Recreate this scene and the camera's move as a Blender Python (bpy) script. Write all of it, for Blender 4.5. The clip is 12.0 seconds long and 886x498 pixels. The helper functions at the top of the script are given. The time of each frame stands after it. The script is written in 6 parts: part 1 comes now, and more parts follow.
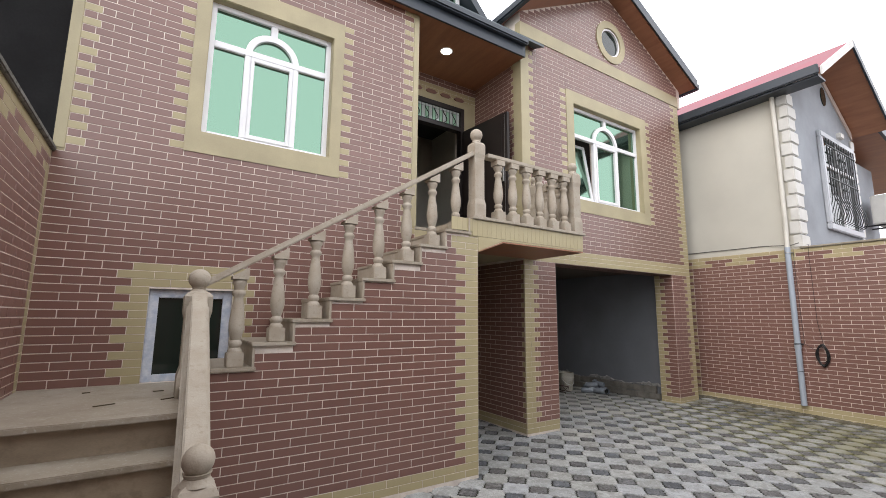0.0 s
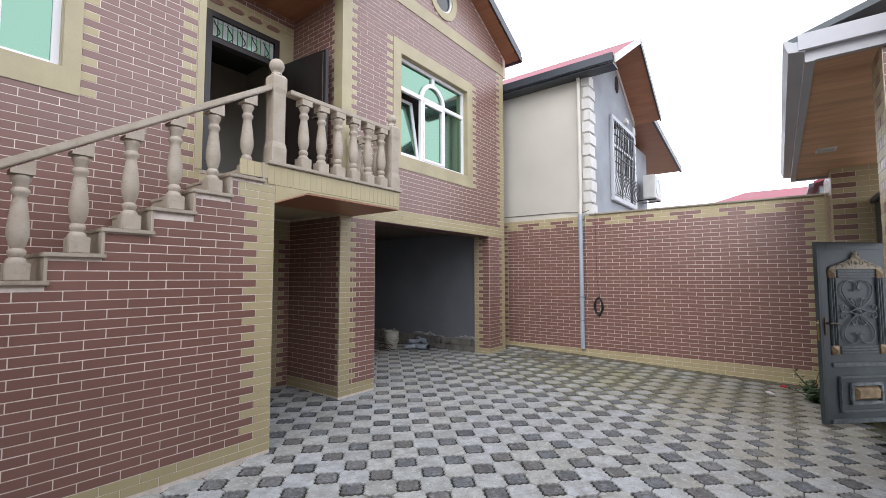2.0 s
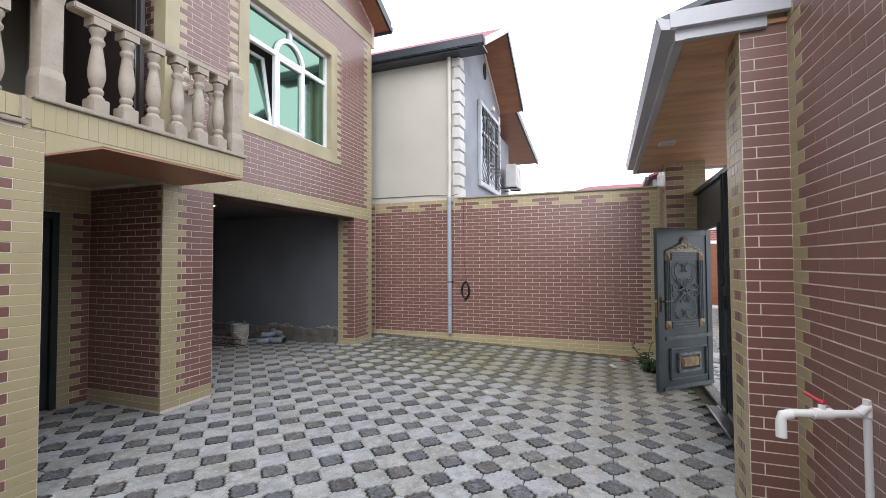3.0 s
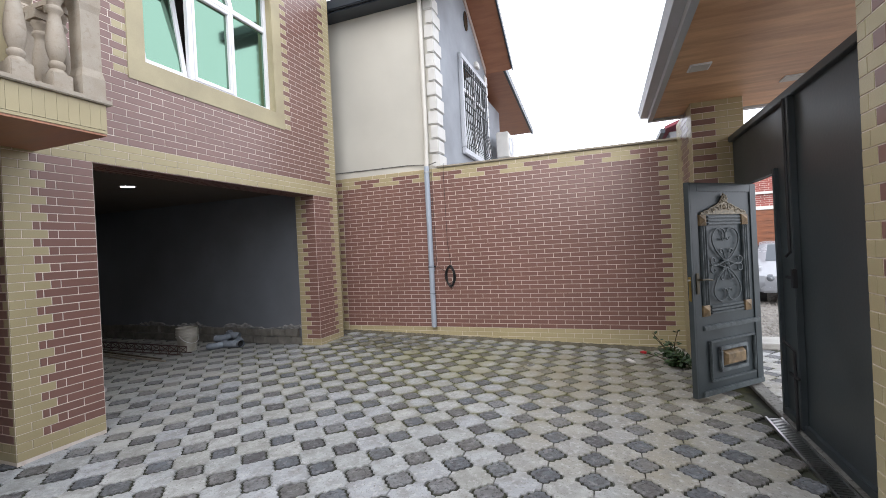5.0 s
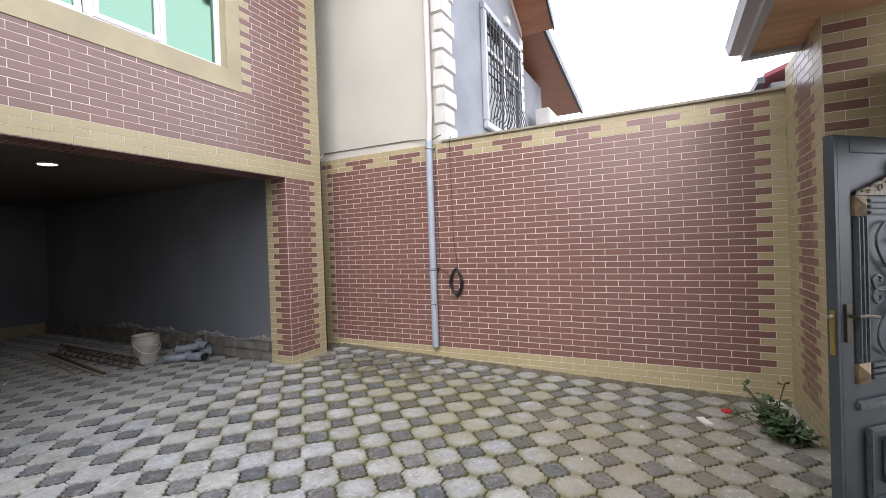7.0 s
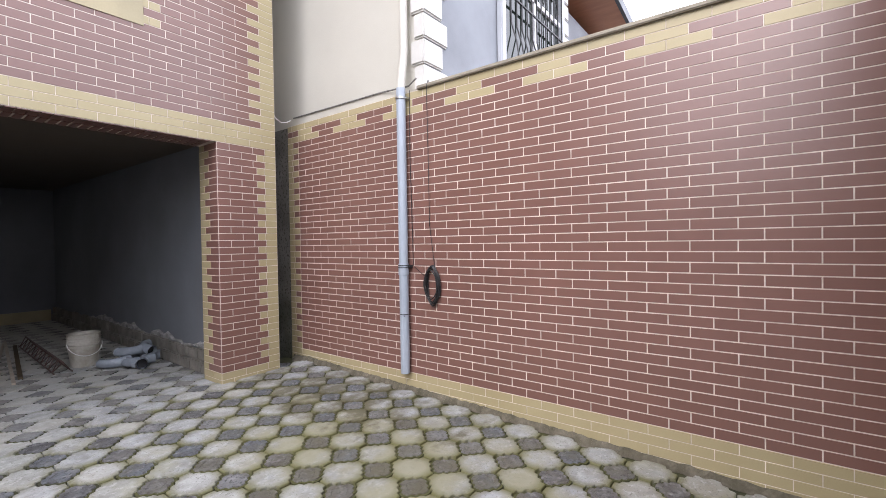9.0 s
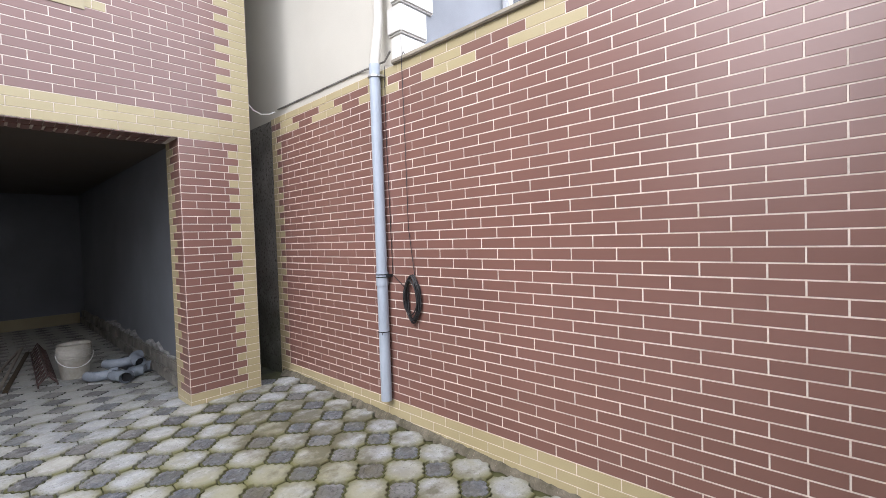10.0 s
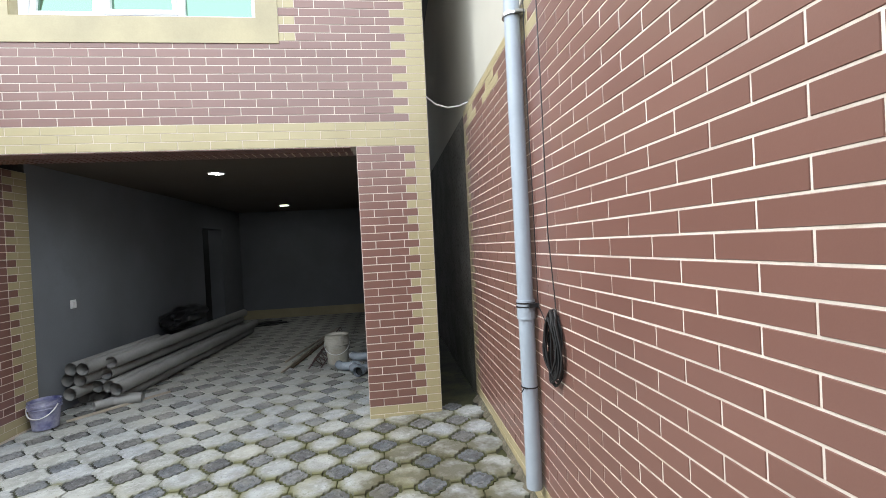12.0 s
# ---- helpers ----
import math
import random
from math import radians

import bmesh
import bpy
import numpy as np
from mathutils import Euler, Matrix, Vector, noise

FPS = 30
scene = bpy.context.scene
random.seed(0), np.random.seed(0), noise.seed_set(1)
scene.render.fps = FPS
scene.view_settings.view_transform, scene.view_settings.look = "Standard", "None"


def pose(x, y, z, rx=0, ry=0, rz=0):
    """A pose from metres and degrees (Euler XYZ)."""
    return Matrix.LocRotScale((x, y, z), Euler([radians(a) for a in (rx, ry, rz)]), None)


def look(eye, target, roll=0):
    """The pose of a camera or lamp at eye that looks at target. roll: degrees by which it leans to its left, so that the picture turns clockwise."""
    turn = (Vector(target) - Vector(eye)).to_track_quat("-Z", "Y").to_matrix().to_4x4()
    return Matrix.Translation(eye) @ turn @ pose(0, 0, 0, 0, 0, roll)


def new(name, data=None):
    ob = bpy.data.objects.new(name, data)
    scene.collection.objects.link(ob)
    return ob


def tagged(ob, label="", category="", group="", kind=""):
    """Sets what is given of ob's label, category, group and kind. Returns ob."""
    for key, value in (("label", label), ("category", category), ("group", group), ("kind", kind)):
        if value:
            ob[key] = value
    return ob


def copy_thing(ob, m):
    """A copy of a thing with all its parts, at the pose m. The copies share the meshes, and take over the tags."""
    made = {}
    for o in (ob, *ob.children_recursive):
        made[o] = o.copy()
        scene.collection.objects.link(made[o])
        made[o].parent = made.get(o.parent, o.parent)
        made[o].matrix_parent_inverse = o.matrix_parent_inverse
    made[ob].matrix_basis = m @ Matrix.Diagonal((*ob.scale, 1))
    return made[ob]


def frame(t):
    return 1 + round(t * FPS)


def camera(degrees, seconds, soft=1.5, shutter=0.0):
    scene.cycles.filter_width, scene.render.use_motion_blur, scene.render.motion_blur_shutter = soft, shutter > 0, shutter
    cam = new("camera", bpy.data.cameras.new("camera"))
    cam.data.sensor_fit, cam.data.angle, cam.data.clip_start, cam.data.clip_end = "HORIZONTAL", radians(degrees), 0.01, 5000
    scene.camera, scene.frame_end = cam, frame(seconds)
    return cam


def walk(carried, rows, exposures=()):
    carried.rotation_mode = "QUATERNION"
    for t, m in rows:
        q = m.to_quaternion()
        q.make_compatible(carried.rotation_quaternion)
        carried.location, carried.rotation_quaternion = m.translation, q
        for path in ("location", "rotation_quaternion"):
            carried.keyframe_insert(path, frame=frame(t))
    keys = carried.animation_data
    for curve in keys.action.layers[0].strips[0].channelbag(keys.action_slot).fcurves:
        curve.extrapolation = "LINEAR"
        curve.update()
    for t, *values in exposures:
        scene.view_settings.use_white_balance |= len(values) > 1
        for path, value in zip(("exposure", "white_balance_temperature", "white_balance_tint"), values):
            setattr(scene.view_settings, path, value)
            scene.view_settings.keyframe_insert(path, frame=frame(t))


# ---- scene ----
cam = camera(90.5, 12.0, soft=0.2)
PATH = [
    (0, (-0.171, 0.013, 1.549), (0.903, 1.674, 1.848), 0.5),
    (0.5, (-0.13, -0.024, 1.58), (1.208, 1.444, 1.81), 0.4),
    (1, (-0.001, 0.027, 1.522), (1.462, 1.377, 1.717), -0.0),
    (1.5, (0.2, 0.046, 1.518), (1.677, 1.385, 1.676), -0.1),
    (2, (0.388, 0.0, 1.533), (1.974, 1.212, 1.659), -0.1),
    (2.5, (0.628, 0.093, 1.506), (2.377, 1.059, 1.597), -0.3),
    (3, (0.866, 0.246, 1.503), (2.741, 0.939, 1.564), -0.3),
    (3.2, (0.965, 0.278, 1.486), (2.868, 0.892, 1.538), -0.5),
    (4.8, (2.053, 0.357, 1.448), (3.923, 1.067, 1.449), -2.5),
    (5, (2.191, 0.374, 1.436), (4.066, 1.072, 1.428), -2.9),
    (5.5, (2.591, 0.363, 1.434), (4.385, 1.246, 1.424), -2.4),
    (6, (3.053, 0.384, 1.418), (4.817, 1.326, 1.412), -2.1),
    (6.5, (3.485, 0.397, 1.439), (5.257, 1.324, 1.419), -2.4),
    (7, (3.903, 0.38, 1.441), (5.68, 1.298, 1.421), -2.0),
    (7.2, (4.107, 0.343, 1.42), (5.869, 1.289, 1.388), -1.8),
    (8.8, (5.602, 0.331, 1.354), (7.2, 1.533, 1.307), -1.0),
    (9, (5.759, 0.34, 1.351), (7.357, 1.542, 1.319), -0.9),
    (9.5, (6.201, 0.336, 1.447), (7.811, 1.519, 1.356), -2.5),
    (10, (6.592, 0.36, 1.42), (8.048, 1.73, 1.363), -1.9),
    (10.5, (7.008, 0.515, 1.399), (8.373, 1.976, 1.356), -0.9),
    (11, (7.4, 0.593, 1.471), (8.487, 2.27, 1.373), -3.0),
    (11.5, (7.726, 0.659, 1.456), (8.333, 2.564, 1.406), -3.2),
    (12, (8.023, 0.776, 1.469), (8.269, 2.761, 1.451), -2.9),
]
walk(cam, [(t, look(eye, target, roll)) for t, eye, target, roll in PATH],
     exposures=[(0.0, -0.06, 6700, 13), (0.5, 0.06, 6450, 14), (1.0, 0.0, 6350, 14), (3.0, 0.0, 6300, 14), (5.0, 0.07, 6350, 13), (7.0, 0.34, 6420, 16),
                (9.0, 0.48, 6300, 18), (9.5, 0.50, 6250, 18), (10.5, 0.72, 6220, 11), (12.0, 0.73, 6260, 7)])

# ---- world, sun, exposure ----
world = bpy.data.worlds.new("world")
scene.world = world
world.use_nodes = True
wn = world.node_tree
sky = wn.nodes.new("ShaderNodeTexSky")
sky.sky_type = "NISHITA"
sky.sun_disc = False
sky.sun_elevation, sky.sun_rotation = radians(38), radians(262)
sky.dust_density, sky.air_density = 6.0, 1.0
cloud = wn.nodes.new("ShaderNodeMix")
cloud.data_type = "RGBA"
cloud.inputs["Factor"].default_value = 0.93
cloud.inputs["B"].default_value = (8.75, 9.15, 9.75, 1)
wn.links.new(sky.outputs[0], cloud.inputs["A"])
wn.links.new(cloud.outputs["Result"], wn.nodes["Background"].inputs["Color"])
wn.nodes["Background"].inputs["Strength"].default_value = 0.29
sun_data = bpy.data.lights.new("sun", "SUN")
sun_data.energy, sun_data.angle, sun_data.color = 1.25, radians(40), (1.0, 0.97, 0.94)
sun = new("sun", sun_data)
sun.matrix_world = look((0, 0, 20), (8.0, 1.2, 13.6))


# ---- materials ----
def material(name, base, rough=0.6, vary=0.12, scale=4.0, grain=60.0, bump=0.15, metal=0.0, tint=None, island=0.0, spec=0.5, coat=0.0, stretch=(1, 1, 1), dist=0.004, rvar=0.25):
    """Two scales of noise on the colour, roughness and relief; island: change from piece to piece."""
    m = bpy.data.materials.new(name)
    m.use_nodes = True
    t = m.node_tree
    n, l = t.nodes, t.links
    b = n["Principled BSDF"]
    co = n.new("ShaderNodeTexCoord")
    mp = n.new("ShaderNodeMapping")
    mp.inputs["Scale"].default_value = stretch
    geo = n.new("ShaderNodeNewGeometry")
    l.new(geo.outputs["Position"], mp.inputs["Vector"])
    big, fine = n.new("ShaderNodeTexNoise"), n.new("ShaderNodeTexNoise")
    big.inputs["Scale"].default_value, big.inputs["Detail"].default_value = scale, 4
    fine.inputs["Scale"].default_value, fine.inputs["Detail"].default_value = grain, 3
    l.new(mp.outputs[0], big.inputs["Vector"])
    l.new(mp.outputs[0], fine.inputs["Vector"])
    other = tint or tuple(c * (1 - 2.2 * vary) for c in base)
    r1 = n.new("ShaderNodeValToRGB")
    r1.color_ramp.elements[0].position, r1.color_ramp.elements[1].position = 0.32, 0.68
    r1.color_ramp.elements[0].color = (*other, 1)
    r1.color_ramp.elements[1].color = (*base, 1)
    l.new(big.outputs["Fac"], r1.inputs["Fac"])
    hsv = n.new("ShaderNodeHueSaturation")
    l.new(r1.outputs[0], hsv.inputs["Color"])
    val = n.new("ShaderNodeMath")
    val.operation = "MULTIPLY_ADD"
    val.inputs[1].default_value, val.inputs[2].default_value = 1.6 * vary, 1 - 0.8 * vary
    l.new(fine.outputs["Fac"], val.inputs[0])
    last = val
    if island:
        info = n.new("ShaderNodeObjectInfo")
        for source in (info.outputs["Random"], geo.outputs["Random Per Island"]):
            add = n.new("ShaderNodeMath")
            add.operation = "MULTIPLY_ADD"
            add.inputs[1].default_value = island
            l.new(source, add.inputs[0])
            l.new(last.outputs[0], add.inputs[2])
            last = add
        sub = n.new("ShaderNodeMath")
        sub.operation = "SUBTRACT"
        sub.inputs[1].default_value = island
        l.new(last.outputs[0], sub.inputs[0])
        last = sub
    l.new(last.outputs[0], hsv.inputs["Value"])
    l.new(hsv.outputs[0], b.inputs["Base Color"])
    rr = n.new("ShaderNodeMath")
    rr.operation = "MULTIPLY_ADD"
    rr.inputs[1].default_value, rr.inputs[2].default_value = rvar, max(0.02, rough - rvar / 2)
    l.new(big.outputs["Fac"], rr.inputs[0])
    l.new(rr.outputs[0], b.inputs["Roughness"])
    b.inputs["Metallic"].default_value = metal
    b.inputs["Specular IOR Level"].default_value = spec
    b.inputs["Coat Weight"].default_value = coat
    if bump:
        bp = n.new("ShaderNodeBump")
        bp.inputs["Strength"].default_value, bp.inputs["Distance"].default_value = bump, dist
        mixh = n.new("ShaderNodeMath")
        mixh.operation = "MULTIPLY_ADD"
        mixh.inputs[1].default_value = 0.5
        l.new(big.outputs["Fac"], mixh.inputs[0])
        l.new(fine.outputs["Fac"], mixh.inputs[2])
        l.new(mixh.outputs[0], bp.inputs["Height"])
        l.new(bp.outputs[0], b.inputs["Normal"])
    return m


def shiny(name, base, rough, metal=0.0, spec=0.5, alpha=1.0):
    m = bpy.data.materials.new(name)
    m.use_nodes = True
    b = m.node_tree.nodes["Principled BSDF"]
    b.inputs["Base Color"].default_value = (*base, 1)
    b.inputs["Roughness"].default_value, b.inputs["Metallic"].default_value = rough, metal
    b.inputs["Specular IOR Level"].default_value = spec
    b.inputs["Alpha"].default_value = alpha
    return m


def glow(name, colour, power):
    m = bpy.data.materials.new(name)
    m.use_nodes = True
    b = m.node_tree.nodes["Principled BSDF"]
    b.inputs["Emission Color"].default_value = (*colour, 1)
    b.inputs["Emission Strength"].default_value = power
    return m


RED = material("red_brick", (0.197, 0.0985, 0.0775), 0.31, 0.05, 1.3, 240, 0.06, island=0.09, spec=0.7, rvar=0.03, dist=0.002)
YEL = material("yellow_brick", (0.40, 0.342, 0.198), 0.40, 0.08, 1.6, 200, 0.15, island=0.05, spec=0.5, rvar=0.06, tint=(0.365, 0.307, 0.17))
MORTAR = material("pale_mortar", (0.77, 0.69, 0.61), 0.85, 0.12, 6, 120, 0.3)
YRENDER = material("yellow_render", (0.41, 0.355, 0.218), 0.5, 0.09, 2.5, 80, 0.10)
STONE = material("cut_limestone", (0.40, 0.355, 0.29), 0.72, 0.13, 7, 140, 0.25, tint=(0.33, 0.28, 0.215))
TREAD = material("stair_stone", (0.37, 0.325, 0.26), 0.55, 0.14, 3.5, 110, 0.12, tint=(0.28, 0.235, 0.175))
RISER = material("riser_stone", (0.36, 0.29, 0.21), 0.5, 0.2, 2.2, 70, 0.12, tint=(0.24, 0.19, 0.135), stretch=(1, 1, 3))
CREAM = material("cream_painted_pipe", (0.55, 0.53, 0.47), 0.5, 0.06, 3, 40, 0.03)
PALE = material("pale_paver", (0.362, 0.377, 0.378), 0.72, 0.28, 9.0, 150, 0.6, island=0.10, tint=(0.25, 0.258, 0.252), dist=0.003)
DARK = material("dark_paver", (0.128, 0.138, 0.146), 0.65, 0.34, 14.0, 110, 0.7, island=0.16, tint=(0.075, 0.075, 0.078), dist=0.004)
BED = material("joint_earth", (0.016, 0.016, 0.014), 0.95, 0.3, 3.5, 60, 0.5, tint=(0.03, 0.033, 0.016))
PVC = material("white_window_plastic", (0.78, 0.78, 0.79), 0.35, 0.03, 3, 40, 0.0)
GLASS = shiny("mint_reflective_glass", (0.165, 0.275, 0.205), 0.06, 0.95)
GLASSDARK = shiny("dark_window_glass", (0.015, 0.022, 0.018), 0.05, 0.0, 0.6)
FASCIA = material("dark_blue_fascia", (0.035, 0.045, 0.058), 0.4, 0.1, 3, 50, 0.05)
SOFFIT = material("brown_timber_soffit", (0.36, 0.165, 0.09), 0.45, 0.15, 2.0, 14, 0.12, stretch=(6, 0.8, 1), tint=(0.28, 0.12, 0.065))
ROOFRED = material("red_metal_roof", (0.24, 0.04, 0.06), 0.6, 0.12, 2, 30, 0.05)
ROOFGREY = material("grey_green_roof_sheet", (0.09, 0.115, 0.125), 0.5, 0.15, 2.5, 30, 0.1)
BEIGE = material("beige_render", (0.53, 0.515, 0.45), 0.85, 0.06, 1.0, 130, 0.25)
GREYREN = material("blue_grey_render", (0.30, 0.32, 0.345), 0.85, 0.12, 1.6, 120, 0.3)
WHITE = material("white_stone_paint", (0.60, 0.59, 0.555), 0.6, 0.06, 4, 60, 0.08)
DIRT = material("packed_dirt", (0.16, 0.14, 0.105), 0.95, 0.35, 12, 70, 0.8, tint=(0.085, 0.078, 0.05))
GARAGE = material("grey_plaster", (0.197, 0.210, 0.230), 0.9, 0.09, 1.3, 70, 0.2)
CONCRETE = material("rough_concrete", (0.20, 0.195, 0.18), 0.9, 0.25, 3.5, 45, 0.8, tint=(0.12, 0.118, 0.105))
# near-black plaster: the gloom of unlit rooms is put into its colour
DARKWALL = material("darkened_plaster", (0.05, 0.05, 0.052), 0.9, 0.2, 2, 40, 0.3)
CEIL = material("board_ceiling", (0.115, 0.09, 0.068), 0.6, 0.1, 2, 30, 0.1)
GATE = material("grey_green_gate_paint", (0.050, 0.062, 0.066), 0.38, 0.15, 3, 45, 0.10, spec=0.45)
GOLD = material("worn_gilt", (0.27, 0.185, 0.095), 0.55, 0.28, 14, 90, 0.4, metal=0.2)
CAST = material("dull_cast_gilt", (0.31, 0.26, 0.18), 0.55, 0.35, 40, 120, 0.5, metal=0.1, tint=(0.17, 0.145, 0.105))
# worn raised work, its paint also lightened to carry the highlights
WORNLIT = material("worn_highlit_relief", (0.082, 0.096, 0.098), 0.45, 0.3, 22, 90, 0.3, tint=(0.042, 0.052, 0.055))
IRON = material("black_iron", (0.02, 0.02, 0.022), 0.5, 0.2, 8, 60, 0.1)
BRASS = material("dull_brass", (0.10, 0.085, 0.06), 0.4, 0.15, 9, 80, 0.05, metal=0.8)
STEEL = material("brushed_steel", (0.5, 0.5, 0.5), 0.35, 0.1, 9, 80, 0.05, metal=1.0)
BLUEPIPE = material("grey_blue_plastic_pipe", (0.36, 0.41, 0.47), 0.45, 0.06, 3, 50, 0.03)
GREYPIPE = material("grey_drain_pipe", (0.32, 0.315, 0.30), 0.55, 0.12, 3, 40, 0.05)
WHITEPIPE = material("white_water_pipe", (0.72, 0.72, 0.70), 0.4, 0.05, 3, 40, 0.03)
REDPLASTIC = shiny("red_lever_paint", (0.35, 0.02, 0.03), 0.4)
BLACK = material("black_cable", (0.015, 0.015, 0.016), 0.5, 0.2, 12, 60, 0.05)
DOORDARK = material("dark_padded_door", (0.022, 0.016, 0.015), 0.38, 0.2, 4, 40, 0.1)
DOORGREEN = material("dark_green_door", (0.02, 0.033, 0.030), 0.4, 0.15, 4, 40, 0.08)
GUTTER = material("light_grey_gutter", (0.48, 0.50, 0.53), 0.4, 0.06, 2, 40, 0.05)
PINE = material("varnished_pine_soffit", (0.70, 0.43, 0.25), 0.42, 0.14, 2.2, 20, 0.06, stretch=(5, 0.8, 1), tint=(0.48, 0.26, 0.14), island=0.08)
LEAF = material("rose_leaf", (0.045, 0.085, 0.028), 0.5, 0.25, 15, 70, 0.1, tint=(0.028, 0.055, 0.02))
STALK = material("rose_stalk", (0.10, 0.07, 0.035), 0.7, 0.2, 20, 70, 0.2)
ROSE = material("rose_petal", (0.45, 0.012, 0.02), 0.5, 0.15, 30, 90, 0.0)
BUCKET = material("dirty_white_bucket", (0.50, 0.48, 0.42), 0.55, 0.22, 6, 40, 0.1, tint=(0.30, 0.27, 0.21))
PAILBLUE = material("paint_pail", (0.36, 0.36, 0.46), 0.45, 0.25, 11, 60, 0.05, tint=(0.07, 0.075, 0.19))
SACK = shiny("black_plastic_sack", (0.012, 0.012, 0.014), 0.28)
GRAVEL = material("gravel", (0.24, 0.225, 0.2), 0.95, 0.35, 5, 55, 0.9, tint=(0.15, 0.14, 0.125), dist=0.02)
CARPAINT = material("silver_car_paint", (0.20, 0.21, 0.225), 0.25, 0.03, 2, 60, 0.0, coat=0.6)
RUBBER = material("tyre_rubber", (0.02, 0.02, 0.02), 0.8, 0.2, 8, 60, 0.2)
LAMPGLOW = glow("lamp_diffuser", (1.0, 0.97, 0.9), 24)
PAPER = material("paper_scrap", (0.7, 0.68, 0.64), 0.8, 0.1, 9, 60, 0.1)
ORANGEWOOD = material("stained_garage_door", (0.22, 0.07, 0.024), 0.5, 0.15, 3, 30, 0.1, stretch=(1, 1, 5))


def overlay(m, colour, scale, centre, spread, low, high, rim=False):
    """A stain, or dust with brightening in the garage, with a ragged edge: noise plus nearness to a place on the
    ground.
    """
    n, l = m.node_tree.nodes, m.node_tree.links
    b = n["Principled BSDF"]
    old = b.inputs["Base Color"].links[0].from_socket
    geo, noi = n.new("ShaderNodeNewGeometry"), n.new("ShaderNodeTexNoise")
    noi.inputs["Scale"].default_value, noi.inputs["Detail"].default_value, noi.inputs["Roughness"].default_value = scale, 5, 0.65
    l.new(geo.outputs["Position"], noi.inputs["Vector"])
    mp = n.new("ShaderNodeMapping")
    mp.vector_type = "TEXTURE"
    mp.inputs["Location"].default_value, mp.inputs["Scale"].default_value = (*centre, 0), (*spread, 1)
    l.new(geo.outputs["Position"], mp.inputs["Vector"])
    ln = n.new("ShaderNodeVectorMath")
    ln.operation = "LENGTH"
    l.new(mp.outputs[0], ln.inputs[0])
    mix = n.new("ShaderNodeMath")
    mix.operation = "SUBTRACT"
    l.new(noi.outputs["Fac"], mix.inputs[0])
    half = n.new("ShaderNodeMath")
    half.operation = "MULTIPLY"
    half.inputs[1].default_value = 0.30
    l.new(ln.outputs["Value"], half.inputs[0])
    l.new(half.outputs[0], mix.inputs[1])
    rng = n.new("ShaderNodeMapRange")
    rng.inputs["From Min"].default_value, rng.inputs["From Max"].default_value = low, high
    rng.inputs["To Max"].default_value = 0.88 if rim else 0.8
    l.new(mix.outputs[0], rng.inputs["Value"])
    if rim:
        shift, cell = n.new("ShaderNodeVectorMath"), n.new("ShaderNodeVectorMath")
        shift.operation, cell.operation = "MULTIPLY_ADD", "FRACTION"
        shift.inputs[1].default_value = (1 / 0.2937, 1 / 0.2937, 0)
        shift.inputs[2].default_value = (-6.159 / 0.2937 + 60, -1.976 / 0.2937 + 60, 0)
        l.new(geo.outputs["Position"], shift.inputs[0])
        l.new(shift.outputs[0], cell.inputs[0])
        wob, dist = n.new("ShaderNodeVectorMath"), n.new("ShaderNodeVectorMath")
        wob.operation, dist.operation = "SUBTRACT", "LENGTH"
        wob.inputs[1].default_value = (0.5, 0.5, 0)
        l.new(cell.outputs[0], wob.inputs[0])
        l.new(wob.outputs[0], dist.inputs[0])
        edge = n.new("ShaderNodeMapRange")
        edge.inputs["From Min"].default_value, edge.inputs["From Max"].default_value = 0.27, 0.48
        l.new(dist.outputs["Value"], edge.inputs["Value"])
        both = n.new("ShaderNodeMath")
        both.operation = "MULTIPLY"
        l.new(edge.outputs[0], both.inputs[0])
        l.new(rng.outputs[0], both.inputs[1])
        rng = both
    mc = n.new("ShaderNodeMix")
    mc.data_type = "RGBA"
    mc.inputs["B"].default_value = (*colour, 1)
    l.new(rng.outputs[0], mc.inputs["Factor"])
    l.new(old, mc.inputs["A"])
    l.new(mc.outputs["Result"], b.inputs["Base Color"])


def patchwork(m, colours):
    """Each piece takes one of several shades, mixed half into its own."""
    n, l = m.node_tree.nodes, m.node_tree.links
    b = n["Principled BSDF"]
    old = b.inputs["Base Color"].links[0].from_socket
    info, geo = n.new("ShaderNodeObjectInfo"), n.new("ShaderNodeNewGeometry")
    add, wrap = n.new("ShaderNodeMath"), n.new("ShaderNodeMath")
    wrap.operation = "FRACT"
    l.new(info.outputs["Random"], add.inputs[0])
    l.new(geo.outputs["Random Per Island"], add.inputs[1])
    l.new(add.outputs[0], wrap.inputs[0])
    ramp = n.new("ShaderNodeValToRGB")
    ramp.color_ramp.interpolation = "CONSTANT"
    for i, c in enumerate(colours):
        e = ramp.color_ramp.elements[i] if i < 2 else ramp.color_ramp.elements.new(i / len(colours))
        e.position, e.color = i / len(colours), (*c, 1)
    l.new(wrap.outputs[0], ramp.inputs["Fac"])
    mc = n.new("ShaderNodeMix")
    mc.data_type, mc.blend_type = "RGBA", "MULTIPLY"
    mc.inputs["Factor"].default_value = 1.0
    l.new(old, mc.inputs["A"])
    l.new(ramp.outputs[0], mc.inputs["B"])
    l.new(mc.outputs["Result"], b.inputs["Base Color"])


patchwork(DARK, [(1, 1, 1), (1.08, 1.0, 0.92), (0.82, 0.84, 0.88), (1.3, 1.25, 1.2), (0.85, 0.8, 0.78), (1.0, 1.02, 1.06), (1.05, 0.97, 0.9)])
patchwork(PALE, [(1, 1, 1), (1.04, 1.02, 0.98), (0.9, 0.9, 0.88), (1.0, 1.0, 1.03), (0.95, 0.93, 0.87)])


